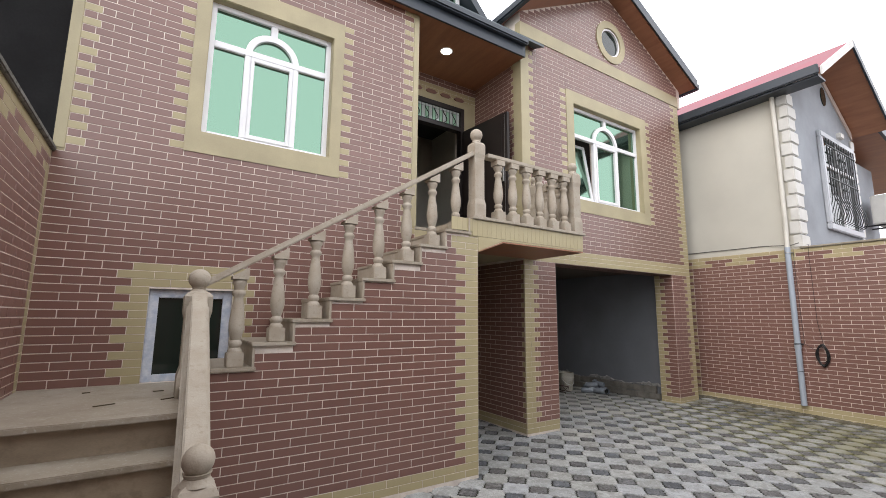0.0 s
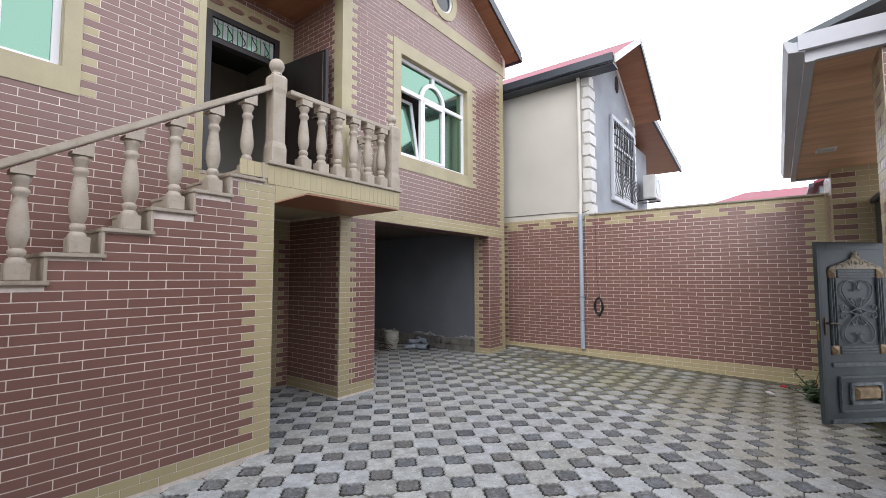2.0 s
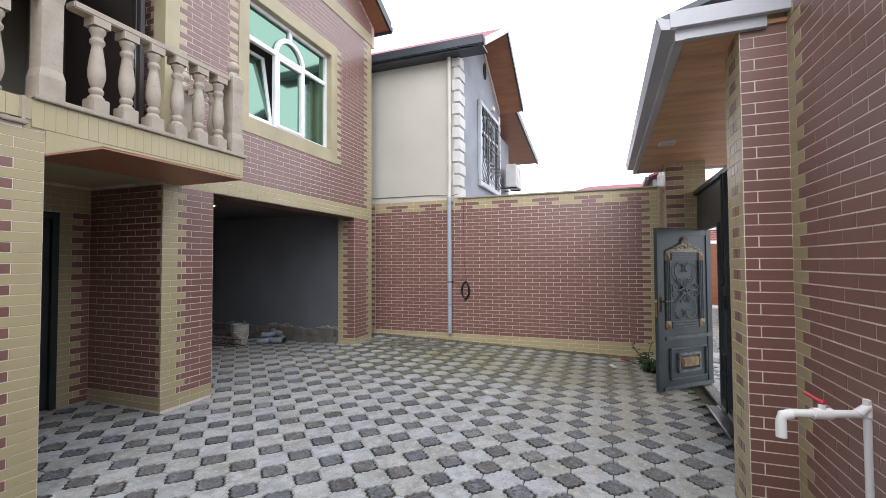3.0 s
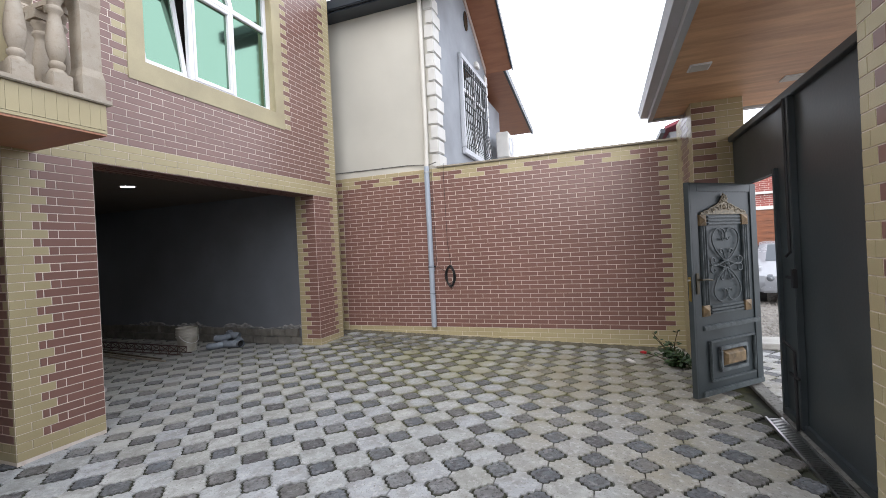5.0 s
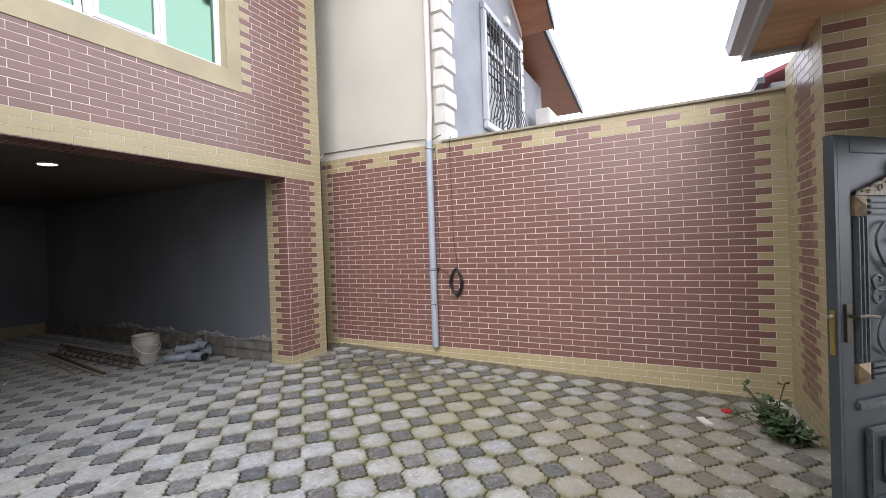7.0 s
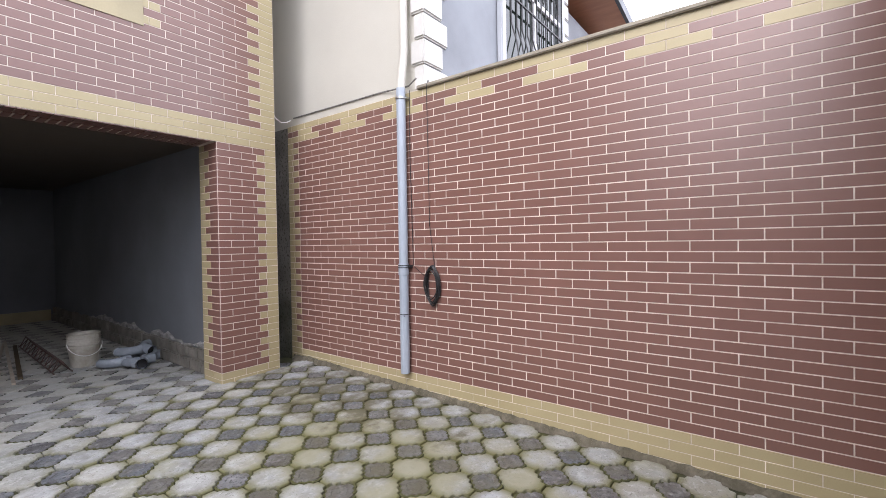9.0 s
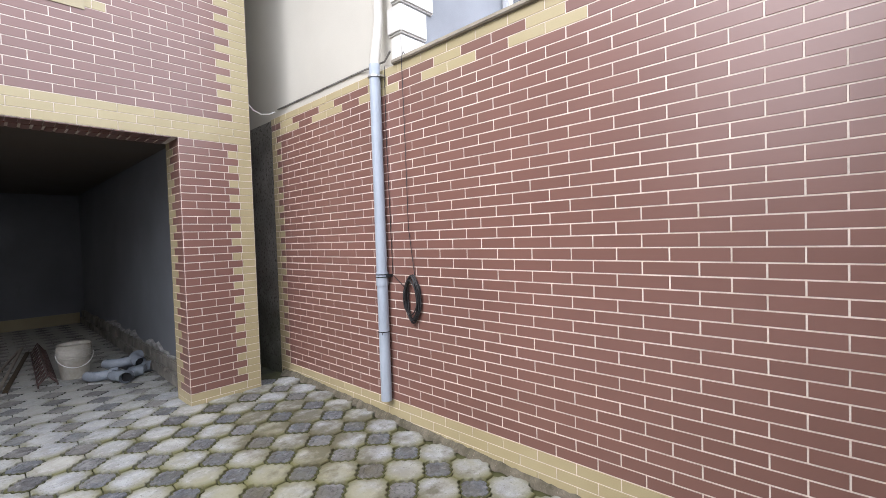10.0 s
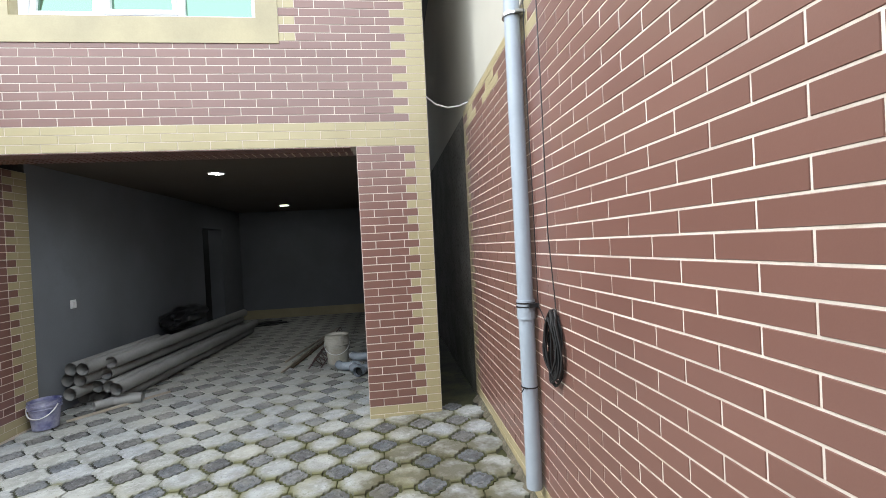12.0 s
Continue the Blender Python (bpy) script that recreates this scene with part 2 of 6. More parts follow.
def speckle(m, colour, scale, low, high, amount, rough=0.6):
    """Sharp-edged small stains or pits."""
    n, l = m.node_tree.nodes, m.node_tree.links
    b = n["Principled BSDF"]
    old = b.inputs["Base Color"].links[0].from_socket
    geo, noi, rng = n.new("ShaderNodeNewGeometry"), n.new("ShaderNodeTexNoise"), n.new("ShaderNodeMapRange")
    noi.inputs["Scale"].default_value, noi.inputs["Detail"].default_value, noi.inputs["Roughness"].default_value = scale, 4, rough
    l.new(geo.outputs["Position"], noi.inputs["Vector"])
    rng.inputs["From Min"].default_value, rng.inputs["From Max"].default_value, rng.inputs["To Max"].default_value = low, high, amount
    l.new(noi.outputs["Fac"], rng.inputs["Value"])
    mc = n.new("ShaderNodeMix")
    mc.data_type = "RGBA"
    mc.inputs["B"].default_value = (*colour, 1)
    l.new(rng.outputs[0], mc.inputs["Factor"])
    l.new(old, mc.inputs["A"])
    l.new(mc.outputs["Result"], b.inputs["Base Color"])


overlay(PALE, (0.27, 0.247, 0.19), 1.6, (6.9, -0.1), (2.0, 1.1), 0.06, 0.36)
speckle(PALE, (0.19, 0.188, 0.172), 11, 0.50, 0.66, 0.6)
speckle(PALE, (0.46, 0.46, 0.45), 26, 0.55, 0.66, 0.55)
speckle(PALE, (0.13, 0.12, 0.10), 70, 0.585, 0.66, 0.75)
# garage dust, coloured paler still to make up for weak light on the floor
overlay(PALE, (0.43, 0.415, 0.36), 1.5, (6.2, 8.6), (2.6, 3.4), 0.08, 0.38)
overlay(PALE, (0.25, 0.24, 0.15), 2.2, (7.7, 2.3), (1.4, 2.3), 0.26, 0.48)
overlay(PALE, (0.112, 0.108, 0.03), 3.6, (7.9, 2.3), (1.7, 2.7), 0.06, 0.27, True)
overlay(PALE, (0.085, 0.075, 0.04), 4.0, (8.25, 3.4), (0.8, 1.7), 0.30, 0.46)
overlay(PALE, (0.235, 0.21, 0.145), 2.4, (7.2, 0.9), (1.3, 1.2), 0.31, 0.53)
overlay(DARK, (0.165, 0.148, 0.10), 2.4, (7.3, 1.1), (1.3, 1.3), 0.30, 0.50)
speckle(DARK, (0.26, 0.26, 0.26), 22, 0.53, 0.68, 0.6)
speckle(DARK, (0.045, 0.045, 0.045), 40, 0.54, 0.64, 0.8)
overlay(DARK, (0.165, 0.145, 0.105), 1.6, (7.4, 0.0), (1.6, 0.9), 0.14, 0.42)
overlay(DARK, (0.10, 0.092, 0.055), 3.0, (7.6, 2.0), (1.6, 2.6), 0.26, 0.56)
# the same dust and painted brightening on the garage's dark pavers
overlay(DARK, (0.27, 0.262, 0.232), 2.0, (6.2, 8.6), (2.6, 3.4), 0.08, 0.38)
overlay(BED, (0.075, 0.076, 0.022), 4.0, (7.7, 2.4), (1.8, 2.6), 0.06, 0.34)
overlay(CONCRETE, (0.06, 0.075, 0.04), 2.5, (8.9, 5.3), (1.5, 1.6), 0.2, 0.5)
speckle(TREAD, (0.23, 0.19, 0.135), 6, 0.54, 0.66, 0.55)
speckle(TREAD, (0.46, 0.43, 0.37), 40, 0.56, 0.68, 0.5)
speckle(STONE, (0.26, 0.215, 0.155), 30, 0.56, 0.68, 0.5)
speckle(CONCRETE, (0.05, 0.045, 0.035), 30, 0.54, 0.62, 0.8)
speckle(MORTAR, (0.5, 0.42, 0.33), 25, 0.55, 0.68, 0.5)
speckle(RISER, (0.19, 0.15, 0.105), 9, 0.52, 0.66, 0.6)
speckle(GARAGE, (0.17, 0.18, 0.195), 5, 0.52, 0.66, 0.5)


# ---- mesh helpers ----
class Shape:
    """Collects faces; becomes one mesh."""

    def __init__(self):
        self.v, self.f = [], []

    def add(self, verts, faces):
        k = len(self.v)
        self.v += [tuple(p) for p in verts]
        self.f += [tuple(i + k for i in f) for f in faces]
        return self

    def box(self, x0, x1, y0, y1, z0, z1, m=None, c=0.0):
        if c:
            return self.bevelled(x0, x1, y0, y1, z0, z1, c, m)
        p = [Vector((x, y, z)) for z in (z0, z1) for y in (y0, y1) for x in (x0, x1)]
        if m:
            p = [m @ q for q in p]
        return self.add(p, [(0, 2, 3, 1), (4, 5, 7, 6), (0, 1, 5, 4), (2, 6, 7, 3), (0, 4, 6, 2), (1, 3, 7, 5)])

    def bevelled(self, x0, x1, y0, y1, z0, z1, c, m=None):
        b = bmesh.new()
        bmesh.ops.create_cube(b, size=1)
        for q in b.verts:
            q.co = ((x0 + x1) / 2 + q.co.x * (x1 - x0), (y0 + y1) / 2 + q.co.y * (y1 - y0), (z0 + z1) / 2 + q.co.z * (z1 - z0))
        bmesh.ops.bevel(b, geom=b.edges[:], offset=c, segments=2, affect="EDGES")
        return self.merge(b, m)

    def merge(self, b, m=None):
        b.verts.index_update()
        self.add([(m @ q.co) if m else q.co for q in b.verts], [[q.index for q in f.verts] for f in b.faces])
        b.free()
        return self

    def prism(self, outline, axis, a, b, m=None):
        """A polygon, given in the two other axes in order, drawn out along axis from a to b."""
        def at(p, d):
            q = {"x": (d, p[0], p[1]), "y": (p[0], d, p[1]), "z": (p[0], p[1], d)}[axis]
            return m @ Vector(q) if m else q
        n = len(outline)
        ring = [at(p, a) for p in outline] + [at(p, b) for p in outline]
        faces = [tuple(range(n)), tuple(range(2 * n - 1, n - 1, -1))]
        faces += [(i, n + i, n + (i + 1) % n, (i + 1) % n) for i in range(n)]
        return self.add(ring, faces)

    def lathe(self, profile, n=16, m=None, closed=True):
        """profile: (radius, height) from below upwards, about z."""
        ring = []
        for r, z in profile:
            ring += [Vector((r * math.cos(2 * math.pi * i / n), r * math.sin(2 * math.pi * i / n), z)) for i in range(n)]
        if m:
            ring = [m @ p for p in ring]
        faces = []
        for k in range(len(profile) - 1):
            faces += [(k * n + i, k * n + (i + 1) % n, (k + 1) * n + (i + 1) % n, (k + 1) * n + i) for i in range(n)]
        if closed:
            faces += [tuple(range(n - 1, -1, -1)), tuple(range((len(profile) - 1) * n, len(profile) * n))]
        return self.add(ring, faces)

    def tube(self, points, r, n=8, cap=True):
        """A round bar along points."""
        pts = [Vector(p) for p in points]
        ring, side = [], None
        for i, p in enumerate(pts):
            d = (pts[min(i + 1, len(pts) - 1)] - pts[max(i - 1, 0)]).normalized()
            if side is None:
                side = d.orthogonal().normalized()
            side = (side - d * side.dot(d)).normalized()
            up = d.cross(side)
            ring += [p + r * (math.cos(2 * math.pi * k / n) * side + math.sin(2 * math.pi * k / n) * up) for k in range(n)]
        faces = []
        for i in range(len(pts) - 1):
            faces += [(i * n + k, i * n + (k + 1) % n, (i + 1) * n + (k + 1) % n, (i + 1) * n + k) for k in range(n)]
        if cap:
            faces += [tuple(range(n - 1, -1, -1)), tuple(range((len(pts) - 1) * n, len(pts) * n))]
        return self.add(ring, faces)

    def ball(self, c, r, n=16, squash=1.0):
        prof = [(max(0.001, r * math.sin(math.pi * i / 10)), -r * squash * math.cos(math.pi * i / 10)) for i in range(11)]
        return self.lathe(prof, n, Matrix.Translation(c), closed=False)

    def mesh(self, name, mat, smooth=False, second=None, dark=()):
        me = bpy.data.meshes.new(name)
        me.from_pydata(self.v, [], self.f)
        me.materials.append(mat)
        if second:
            me.materials.append(second)
            for i in dark:
                me.polygons[i].material_index = 1
        if smooth:
            me.polygons.foreach_set("use_smooth", [True] * len(me.polygons))
            me.set_sharp_from_angle(angle=radians(40))
        me.update()
        return me


def part(name, shape, mat, parent=None, label="", smooth=False):
    ob = new(name, shape.mesh(name, mat, smooth))
    if parent:
        ob.parent = parent
    if label:
        tagged(ob, label)
    return ob


def thing(name, label, category, at=None, group="", kind=""):
    ob = new(name)
    ob.empty_display_size = 0.1
    if at is not None:
        ob.matrix_basis = at if isinstance(at, Matrix) else Matrix.Translation(at)
    return tagged(ob, label, category, group, kind)


def solid(name, shape, mat, label, category, kind="structure", smooth=False):
    return tagged(part(name, shape, mat, None, "", smooth), label, category, "", kind)


# ---- brick facing ----
COURSE, PITCH, JOINT, PROUD = 0.0657, 0.24, 0.0060, 0.0024
brick_cache = {}


def brick_shape(length, height, colour):
    key = (round(length, 3), round(height, 3), colour)
    if key not in brick_cache:
        h, d, c = height / 2, PROUD, 0.0015
        w = key[0] / 2
        s = Shape().add([(-w, 0, -h), (w, 0, -h), (w, 0, h), (-w, 0, h), (-w + c, -d, -h + c), (w - c, -d, -h + c), (w - c, -d, h - c), (-w + c, -d, h - c)],
                        [(4, 5, 6, 7), (0, 1, 5, 4), (1, 2, 6, 5), (2, 3, 7, 6), (3, 0, 4, 7)])
        brick_cache[key] = s.mesh("brick", {"R": RED, "Y": YEL}[colour])
    return brick_cache[key]


def cut(spans, a, b):
    out = []
    for u0, u1, c in spans:
        if b <= u0 or a >= u1:
            out.append((u0, u1, c))
            continue
        if u0 < a:
            out.append((u0, a, c))
        if u1 > b:
            out.append((b, u1, c))
    return out


def brick_face(wall, origin, along, u0, u1, z0, z1, holes=(), yellow=(), rounds=(), edge=None, colour=None, parts=None, shift=0.0, height=COURSE, mats=None, pitch=PITCH):
    """Lays bricks on a wall's face. origin: the face's foot; along: its way to the right as seen from outside.
    yellow: (u0, u1, z0, z1, tooth at the left, tooth at the right); parts: (u0, u1) in which bricks are objects of their own."""
    o, a = Vector(origin), Vector(along).normalized()
    out = Vector((a.y, -a.x, 0))
    turn = Matrix(((a.x, -out.x, 0, 0), (a.y, -out.y, 0, 0), (0, 0, 1, 0), (0, 0, 0, 1)))
    rest = {"R": Shape(), "Y": Shape()}
    rows = int(round((z1 - z0) / height))
    made = 0
    for i in range(rows):
        zc = z0 + (i + 0.5) * height
        lo, hi = (u0, u1) if edge is None else edge(zc)
        if hi - lo < 0.05:
            continue
        spans = [(lo, hi, "R")]
        for ya, yb, za, zb, tl, tr in yellow:
            if za < zc < zb:
                ya2, yb2 = ya - (tl if i % 2 else 0), yb + (tr if i % 2 else 0)
                ya2, yb2 = max(ya2, lo), min(yb2, hi)
                if yb2 > ya2:
                    spans = cut(spans, ya2, yb2) + [(ya2, yb2, "Y")]
        for ha, hb, za, zb in holes:
            if za - height * 0.5 < zc < zb + height * 0.5:
                spans = cut(spans, ha, hb)
        for cu, cz, r in rounds:
            if abs(zc - cz) < r:
                w = math.sqrt(r * r - (zc - cz) ** 2)
                spans = cut(spans, cu - w, cu + w)
        for sa, sb, c in spans:
            first = math.floor((sa - shift - (i % 2) * pitch / 2) / pitch)
            last = math.ceil((sb - shift - (i % 2) * pitch / 2) / pitch)
            joints = [(q * pitch + (i % 2) * pitch / 2 + shift, q) for q in range(first + 1, last)]
            joints = [(sa, first)] + [(p, q) for p, q in joints if p - sa > 0.05 and sb - p > 0.05] + [(sb, last)]
            for (x0, k0), (x1, k1) in zip(joints, joints[1:]):
                if x1 - x0 < 0.014:
                    continue
                k = k1
                cc = colour(i, rows, k, c) if colour else c
                gap = JOINT if cc == "R" else 0.0038
                length, mid = x1 - x0 - gap, (x0 + x1) / 2
                tip = random.uniform(-0.0006, 0.0006)
                place = o + a * mid + Vector((0, 0, zc)) + out * tip
                if parts and parts[0] <= mid <= parts[1] and made < 300:
                    made += 1
                    b = new("brick", brick_shape(length, height - gap, cc))
                    b.parent = wall
                    b.matrix_basis = Matrix.Translation(place) @ turn
                else:
                    h, d, w, e = (height - gap) / 2, PROUD, length / 2, 0.0015
                    p = [(-w, 0, -h), (w, 0, -h), (w, 0, h), (-w, 0, h), (-w + e, -d, -h + e), (w - e, -d, -h + e), (w - e, -d, h - e), (-w + e, -d, h - e)]
                    rest[cc].add([(place.x + a.x * q[0] - out.x * q[1], place.y + a.y * q[0] - out.y * q[1], place.z + q[2]) for q in p],
                                 [(4, 5, 6, 7), (0, 1, 5, 4), (1, 2, 6, 5), (2, 3, 7, 6), (3, 0, 4, 7)])
    for c, s in rest.items():
        if s.v:
            tagged(part("brickwork", s, (mats or {"R": RED, "Y": YEL})[c], wall), "", "", "", "stuff")


def pierced(shape, u0, u1, z0, z1, holes, y0, y1, axis="x"):
    """Boxes that fill a wall but for its rectangular holes."""
    us = sorted({u0, u1, *[h[0] for h in holes], *[h[1] for h in holes]})
    zs = sorted({z0, z1, *[h[2] for h in holes], *[h[3] for h in holes]})
    for ua, ub in zip(us, us[1:]):
        run = None
        for za, zb in zip(zs, zs[1:]):
            inside = any(h[0] <= (ua + ub) / 2 <= h[1] and h[2] <= (za + zb) / 2 <= h[3] for h in holes)
            inside = inside or not (u0 <= (ua + ub) / 2 <= u1 and z0 <= (za + zb) / 2 <= z1)
            if not inside:
                run = (run[0], zb) if run else (za, zb)
            if inside or zb == zs[-1]:
                if run:
                    if axis == "x":
                        shape.box(ua, ub, y0, y1, run[0], run[1])
                    else:
                        shape.box(y0, y1, ua, ub, run[0], run[1])
                run = None
    return shape
# ---- plan ----
F = 4.52           # face of the house
XL, X1 = -0.98, 2.34   # left block
X2, X3 = 4.10, 8.41    # right block
BACK = 5.65        # back of the entry recess
EAST = 8.78        # inner face of the boundary wall
STAIR = 3.68       # face of the stair's side wall
DECK = 2.60        # top of the entry platform
LAND = 0.97        # top of the lower landing
EAVE = 5.36

def fall(x, y):
    """The yard falls from the corner by the house towards the gate, most along the boundary wall."""
    across = max(0.0, min(1.0, (x - 4.8) / 3.5))
    along = 0.02 + 0.033 * (y - 3.7) if y < 4.5 else 0.046 * max(0.0, 1 - (y - 4.5) / 1.2)
    return along * across - (0.026 if y < 4.5 else 0.026 * max(0.0, 1 - (y - 4.5) / 1.2)) * (1 - across)


# ---- ground ----
g = Shape().box(-60, 90, -60, 60, -0.50, -0.19)
solid("ground", g, GRAVEL, "grey gravel and earth ground", "ground")
bed = Shape().box(-1.3, 9.2, -1.05, 4.9, -0.19, -0.175).box(4.4, 9.2, 4.9, 11.6, -0.19, -0.175).box(2.4, 4.4, 4.9, 5.8, -0.19, -0.175)
for x0, x1, y0, y1 in ((-1.3, 9.2, -1.05, 4.9), (4.4, 9.2, 4.9, 11.6), (2.4, 4.4, 4.9, 5.8)):
    nx, ny = int((x1 - x0) / 0.3), int((y1 - y0) / 0.3)
    grid = [(x0 + (x1 - x0) * i / nx, y0 + (y1 - y0) * j / ny) for j in range(ny + 1) for i in range(nx + 1)]
    bed.add([(x, y, fall(x, y) - 0.026) for x, y in grid], [(j * (nx + 1) + i, j * (nx + 1) + i + 1, (j + 1) * (nx + 1) + i + 1, (j + 1) * (nx + 1) + i) for j in range(ny) for i in range(nx)])
yard = solid("floor", bed, BED, "yard paved with pale octagonal and dark pavers", "paving")

# ---- house walls ----
W1 = (0.03, 1.255, 3.225, 4.63)
W0 = (-0.23, 0.42, LAND, 1.755)
wall_a = solid("wall_left_block", pierced(Shape(), XL, X1, -0.05, EAVE, [W1, W0], F, F + 0.3).box(X1 - 0.3, X1, F + 0.3, BACK + 0.3, 0, EAVE), MORTAR,
               "house wall faced with red and yellow brick", "wall")
W2 = (5.24, 7.05, 3.39, 4.99)
GA = (4.72, 7.80, -0.05, 2.33)
OC = (6.31, 6.45)
RIDGE, SLOPE = 7.32, 0.53
upper = pierced(Shape(), X2, X3, -0.05, 5.78, [W2, GA], F, F + 0.35)
ring = [(OC[0] + 0.27 * math.cos(radians(a)), OC[1] + 0.27 * math.sin(radians(a))) for a in range(0, 360, 15)]
gtop = RIDGE - SLOPE * (X3 - X2) / 2
left_half = [(X2, 5.78), (OC[0], 5.78)] + [(OC[0] + 0.27 * math.cos(radians(a)), OC[1] + 0.27 * math.sin(radians(a))) for a in range(270, 89, -15)] + [(OC[0], RIDGE), (X2, gtop)]
right_half = [(2 * OC[0] - u, z) for u, z in reversed(left_half)]
upper.prism(left_half, "y", F, F + 0.35).prism(right_half, "y", F, F + 0.35)
upper.box(4.40, GA[0], F + 0.35, 5.30, -0.05, 2.33)
upper.box(X2, X2 + 0.3, F + 0.35, BACK + 0.3, -0.05, 5.78).box(X3 - 0.2, X3, F + 0.35, 11.6, -0.05, 5.78)
wall_b = solid("wall_right_block", upper, MORTAR, "gabled house wall faced with red and yellow brick", "wall")
DU = (2.84, 3.86, DECK, 4.95)
DL = (2.90, 3.80, 0.0, 2.05)
wall_c = solid("wall_entry", pierced(Shape(), X1, X2, 0, EAVE, [DU, DL], BACK, BACK + 0.25), MORTAR, "brick wall at the back of the entry recess", "wall")
solid("wall_behind_doors", Shape().box(2.2, 4.5, BACK + 1.9, BACK + 2.0, 0, EAVE).box(2.2, 2.3, BACK + 0.25, BACK + 1.9, 0, EAVE).box(4.4, 4.5, BACK + 0.25, BACK + 1.9, 0, EAVE), BEIGE, "dim plain hall wall inside the house", "wall")
solid("ceiling_hall", Shape().box(2.2, 4.5, BACK + 0.25, BACK + 2.0, 5.2, 5.3), DARKWALL, "plain hall ceiling coloured dark for its shade", "ceiling")

# ---- garage ----
GB = 11.2
solid("wall_garage", Shape().box(4.45, 4.70, 5.31, 9.2, 0, 2.5).box(4.45, 4.70, 10.1, GB, 0, 2.5).box(4.45, 4.70, 9.2, 10.1, 2.0, 2.5).box(4.2, 8.2, GB, GB + 0.2, 0, 2.5).box(7.98, 8.2, F + 0.36, GB, 0, 2.5), GARAGE,
      "grey plastered garage walls", "wall")
# shade beyond the inner doorway comes from the wall's dark colour
solid("wall_store", Shape().box(3.6, 3.7, 9.0, 11.0, 0, 2.5).box(3.6, 4.45, 10.3, 10.4, 0, 2.5).box(3.6, 4.45, 8.9, 9.0, 0, 2.5), DARKWALL, "wall behind an inner doorway, coloured dark for its shade", "wall")
solid("ceiling", Shape().box(4.2, 8.2, F + 0.36, GB, 2.43, 2.53), CEIL, "brown boarded garage ceiling", "ceiling")

# ---- boundary walls ----
EY0, EY1, ETOP = -0.567, 4.84, 2.706
wall_e = solid("wall_east", Shape().box(EAST, EAST + 0.25, EY0 - 0.45, EY1, -0.2, ETOP), MORTAR, "brick boundary wall, red with yellow base and ends", "wall")
solid("wall_east_rear", Shape().box(EAST + 0.02, EAST + 0.3, EY1, 12, -0.05, ETOP), CONCRETE, "raw concrete wall in the narrow gap", "wall")
solid("coping_east", Shape().box(EAST - 0.03, EAST + 0.3, EY0, 2.86, ETOP, ETOP + 0.03, c=0.006), material("sandy_coping", (0.33, 0.295, 0.23), 0.85, 0.2, 5, 60, 0.4, tint=(0.22, 0.195, 0.15)), "thin sandy coping on the boundary wall", "coping")
wall_w = solid("wall_west", Shape().box(XL - 0.25, XL, -3.0, F, -0.05, 2.82), MORTAR, "brick boundary wall beside the steps", "wall")
solid("coping_west", Shape().box(XL - 0.28, XL + 0.03, -3.0, F - 0.002, 2.82, 2.86, c=0.008), CONCRETE, "thin dark coping on the boundary wall", "coping")
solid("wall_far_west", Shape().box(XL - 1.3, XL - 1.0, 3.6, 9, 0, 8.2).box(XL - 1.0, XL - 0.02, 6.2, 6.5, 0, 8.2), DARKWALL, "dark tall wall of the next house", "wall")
SOUTH = -0.765
PX0, PX1, PY0 = 3.92, 4.26, -0.528
wall_s = solid("wall_south", Shape().box(2.5, PX0, SOUTH - 0.3, SOUTH, -0.1, 3.5).box(2.5, 2.75, -2.8, SOUTH - 0.3, -0.05, 3.5), MORTAR, "tall brick wall of the outbuilding", "wall")
# unseen wall, added so the lower house bricks reflect it instead of sky
wall_behind = solid("wall_back", Shape().box(-1.2, 2.5, -3.2, -2.95, -0.05, 4.8), MORTAR, "unseen brick wall added to keep sky glare off the lower bricks", "wall")
pier_n = solid("pier_near", Shape().box(PX0, PX1, SOUTH - 0.3, PY0, -0.2, 2.96), MORTAR, "brick gate pier with yellow toothed corner", "pier")
QX0, QX1, QY1 = 7.745, EAST + 0.0, -0.567
pier_f = solid("pier_far", Shape().box(QX0, QX1, -1.06, QY1, -0.2, 2.90), MORTAR, "brick gate pier of yellow and red brick", "pier")

# ---- stair ----
stair_wall_out = [(0.16, -0.05), (2.64, -0.05), (2.64, 2.22), (2.99, 2.36), (4.31, 2.36), (4.31, 2.56), (2.60, 2.56)]
TX = [0.505 + 0.2905 * k for k in range(8)]
TZ = [1.15 + 0.181 * k for k in range(8)]
for k in range(7, -1, -1):
    right = TX[k] - 0.015
    stair_wall_out += [(right, TZ[k] - 0.03)] if k == 7 else [(right, TZ[k + 1] - 0.03), (right, TZ[k] - 0.03)]
stair_wall_out += [(0.16, TZ[0] - 0.03)]
wall_st = solid("wall_stair", Shape().prism(stair_wall_out, "y", STAIR, STAIR + 0.12), MORTAR, "brick side wall of the entry stair", "wall")
deck = Shape().box(2.60, 4.31, STAIR + 0.12, F, 2.36, 2.56).box(X1, X2, F, BACK, 2.36, 2.56)
solid("platform", deck, YRENDER, "yellow rendered entry platform slab", "platform")
solid("platform_soffit", Shape().box(2.99, 4.31, STAIR - 0.006, F - 0.01, 2.345, 2.358).prism([(2.645, 2.215), (2.99, 2.345), (2.99, 2.358), (2.645, 2.228)], "y", STAIR - 0.006, F - 0.01), SOFFIT, "brown boarded underside of the platform", "soffit")
solid("platform_trim", Shape().box(2.56, 4.345, STAIR - 0.035, F, 2.565, DECK, c=0.006).box(X1, X2, F, BACK, 2.565, DECK), TREAD, "pale stone slab on the entry platform", "paving")

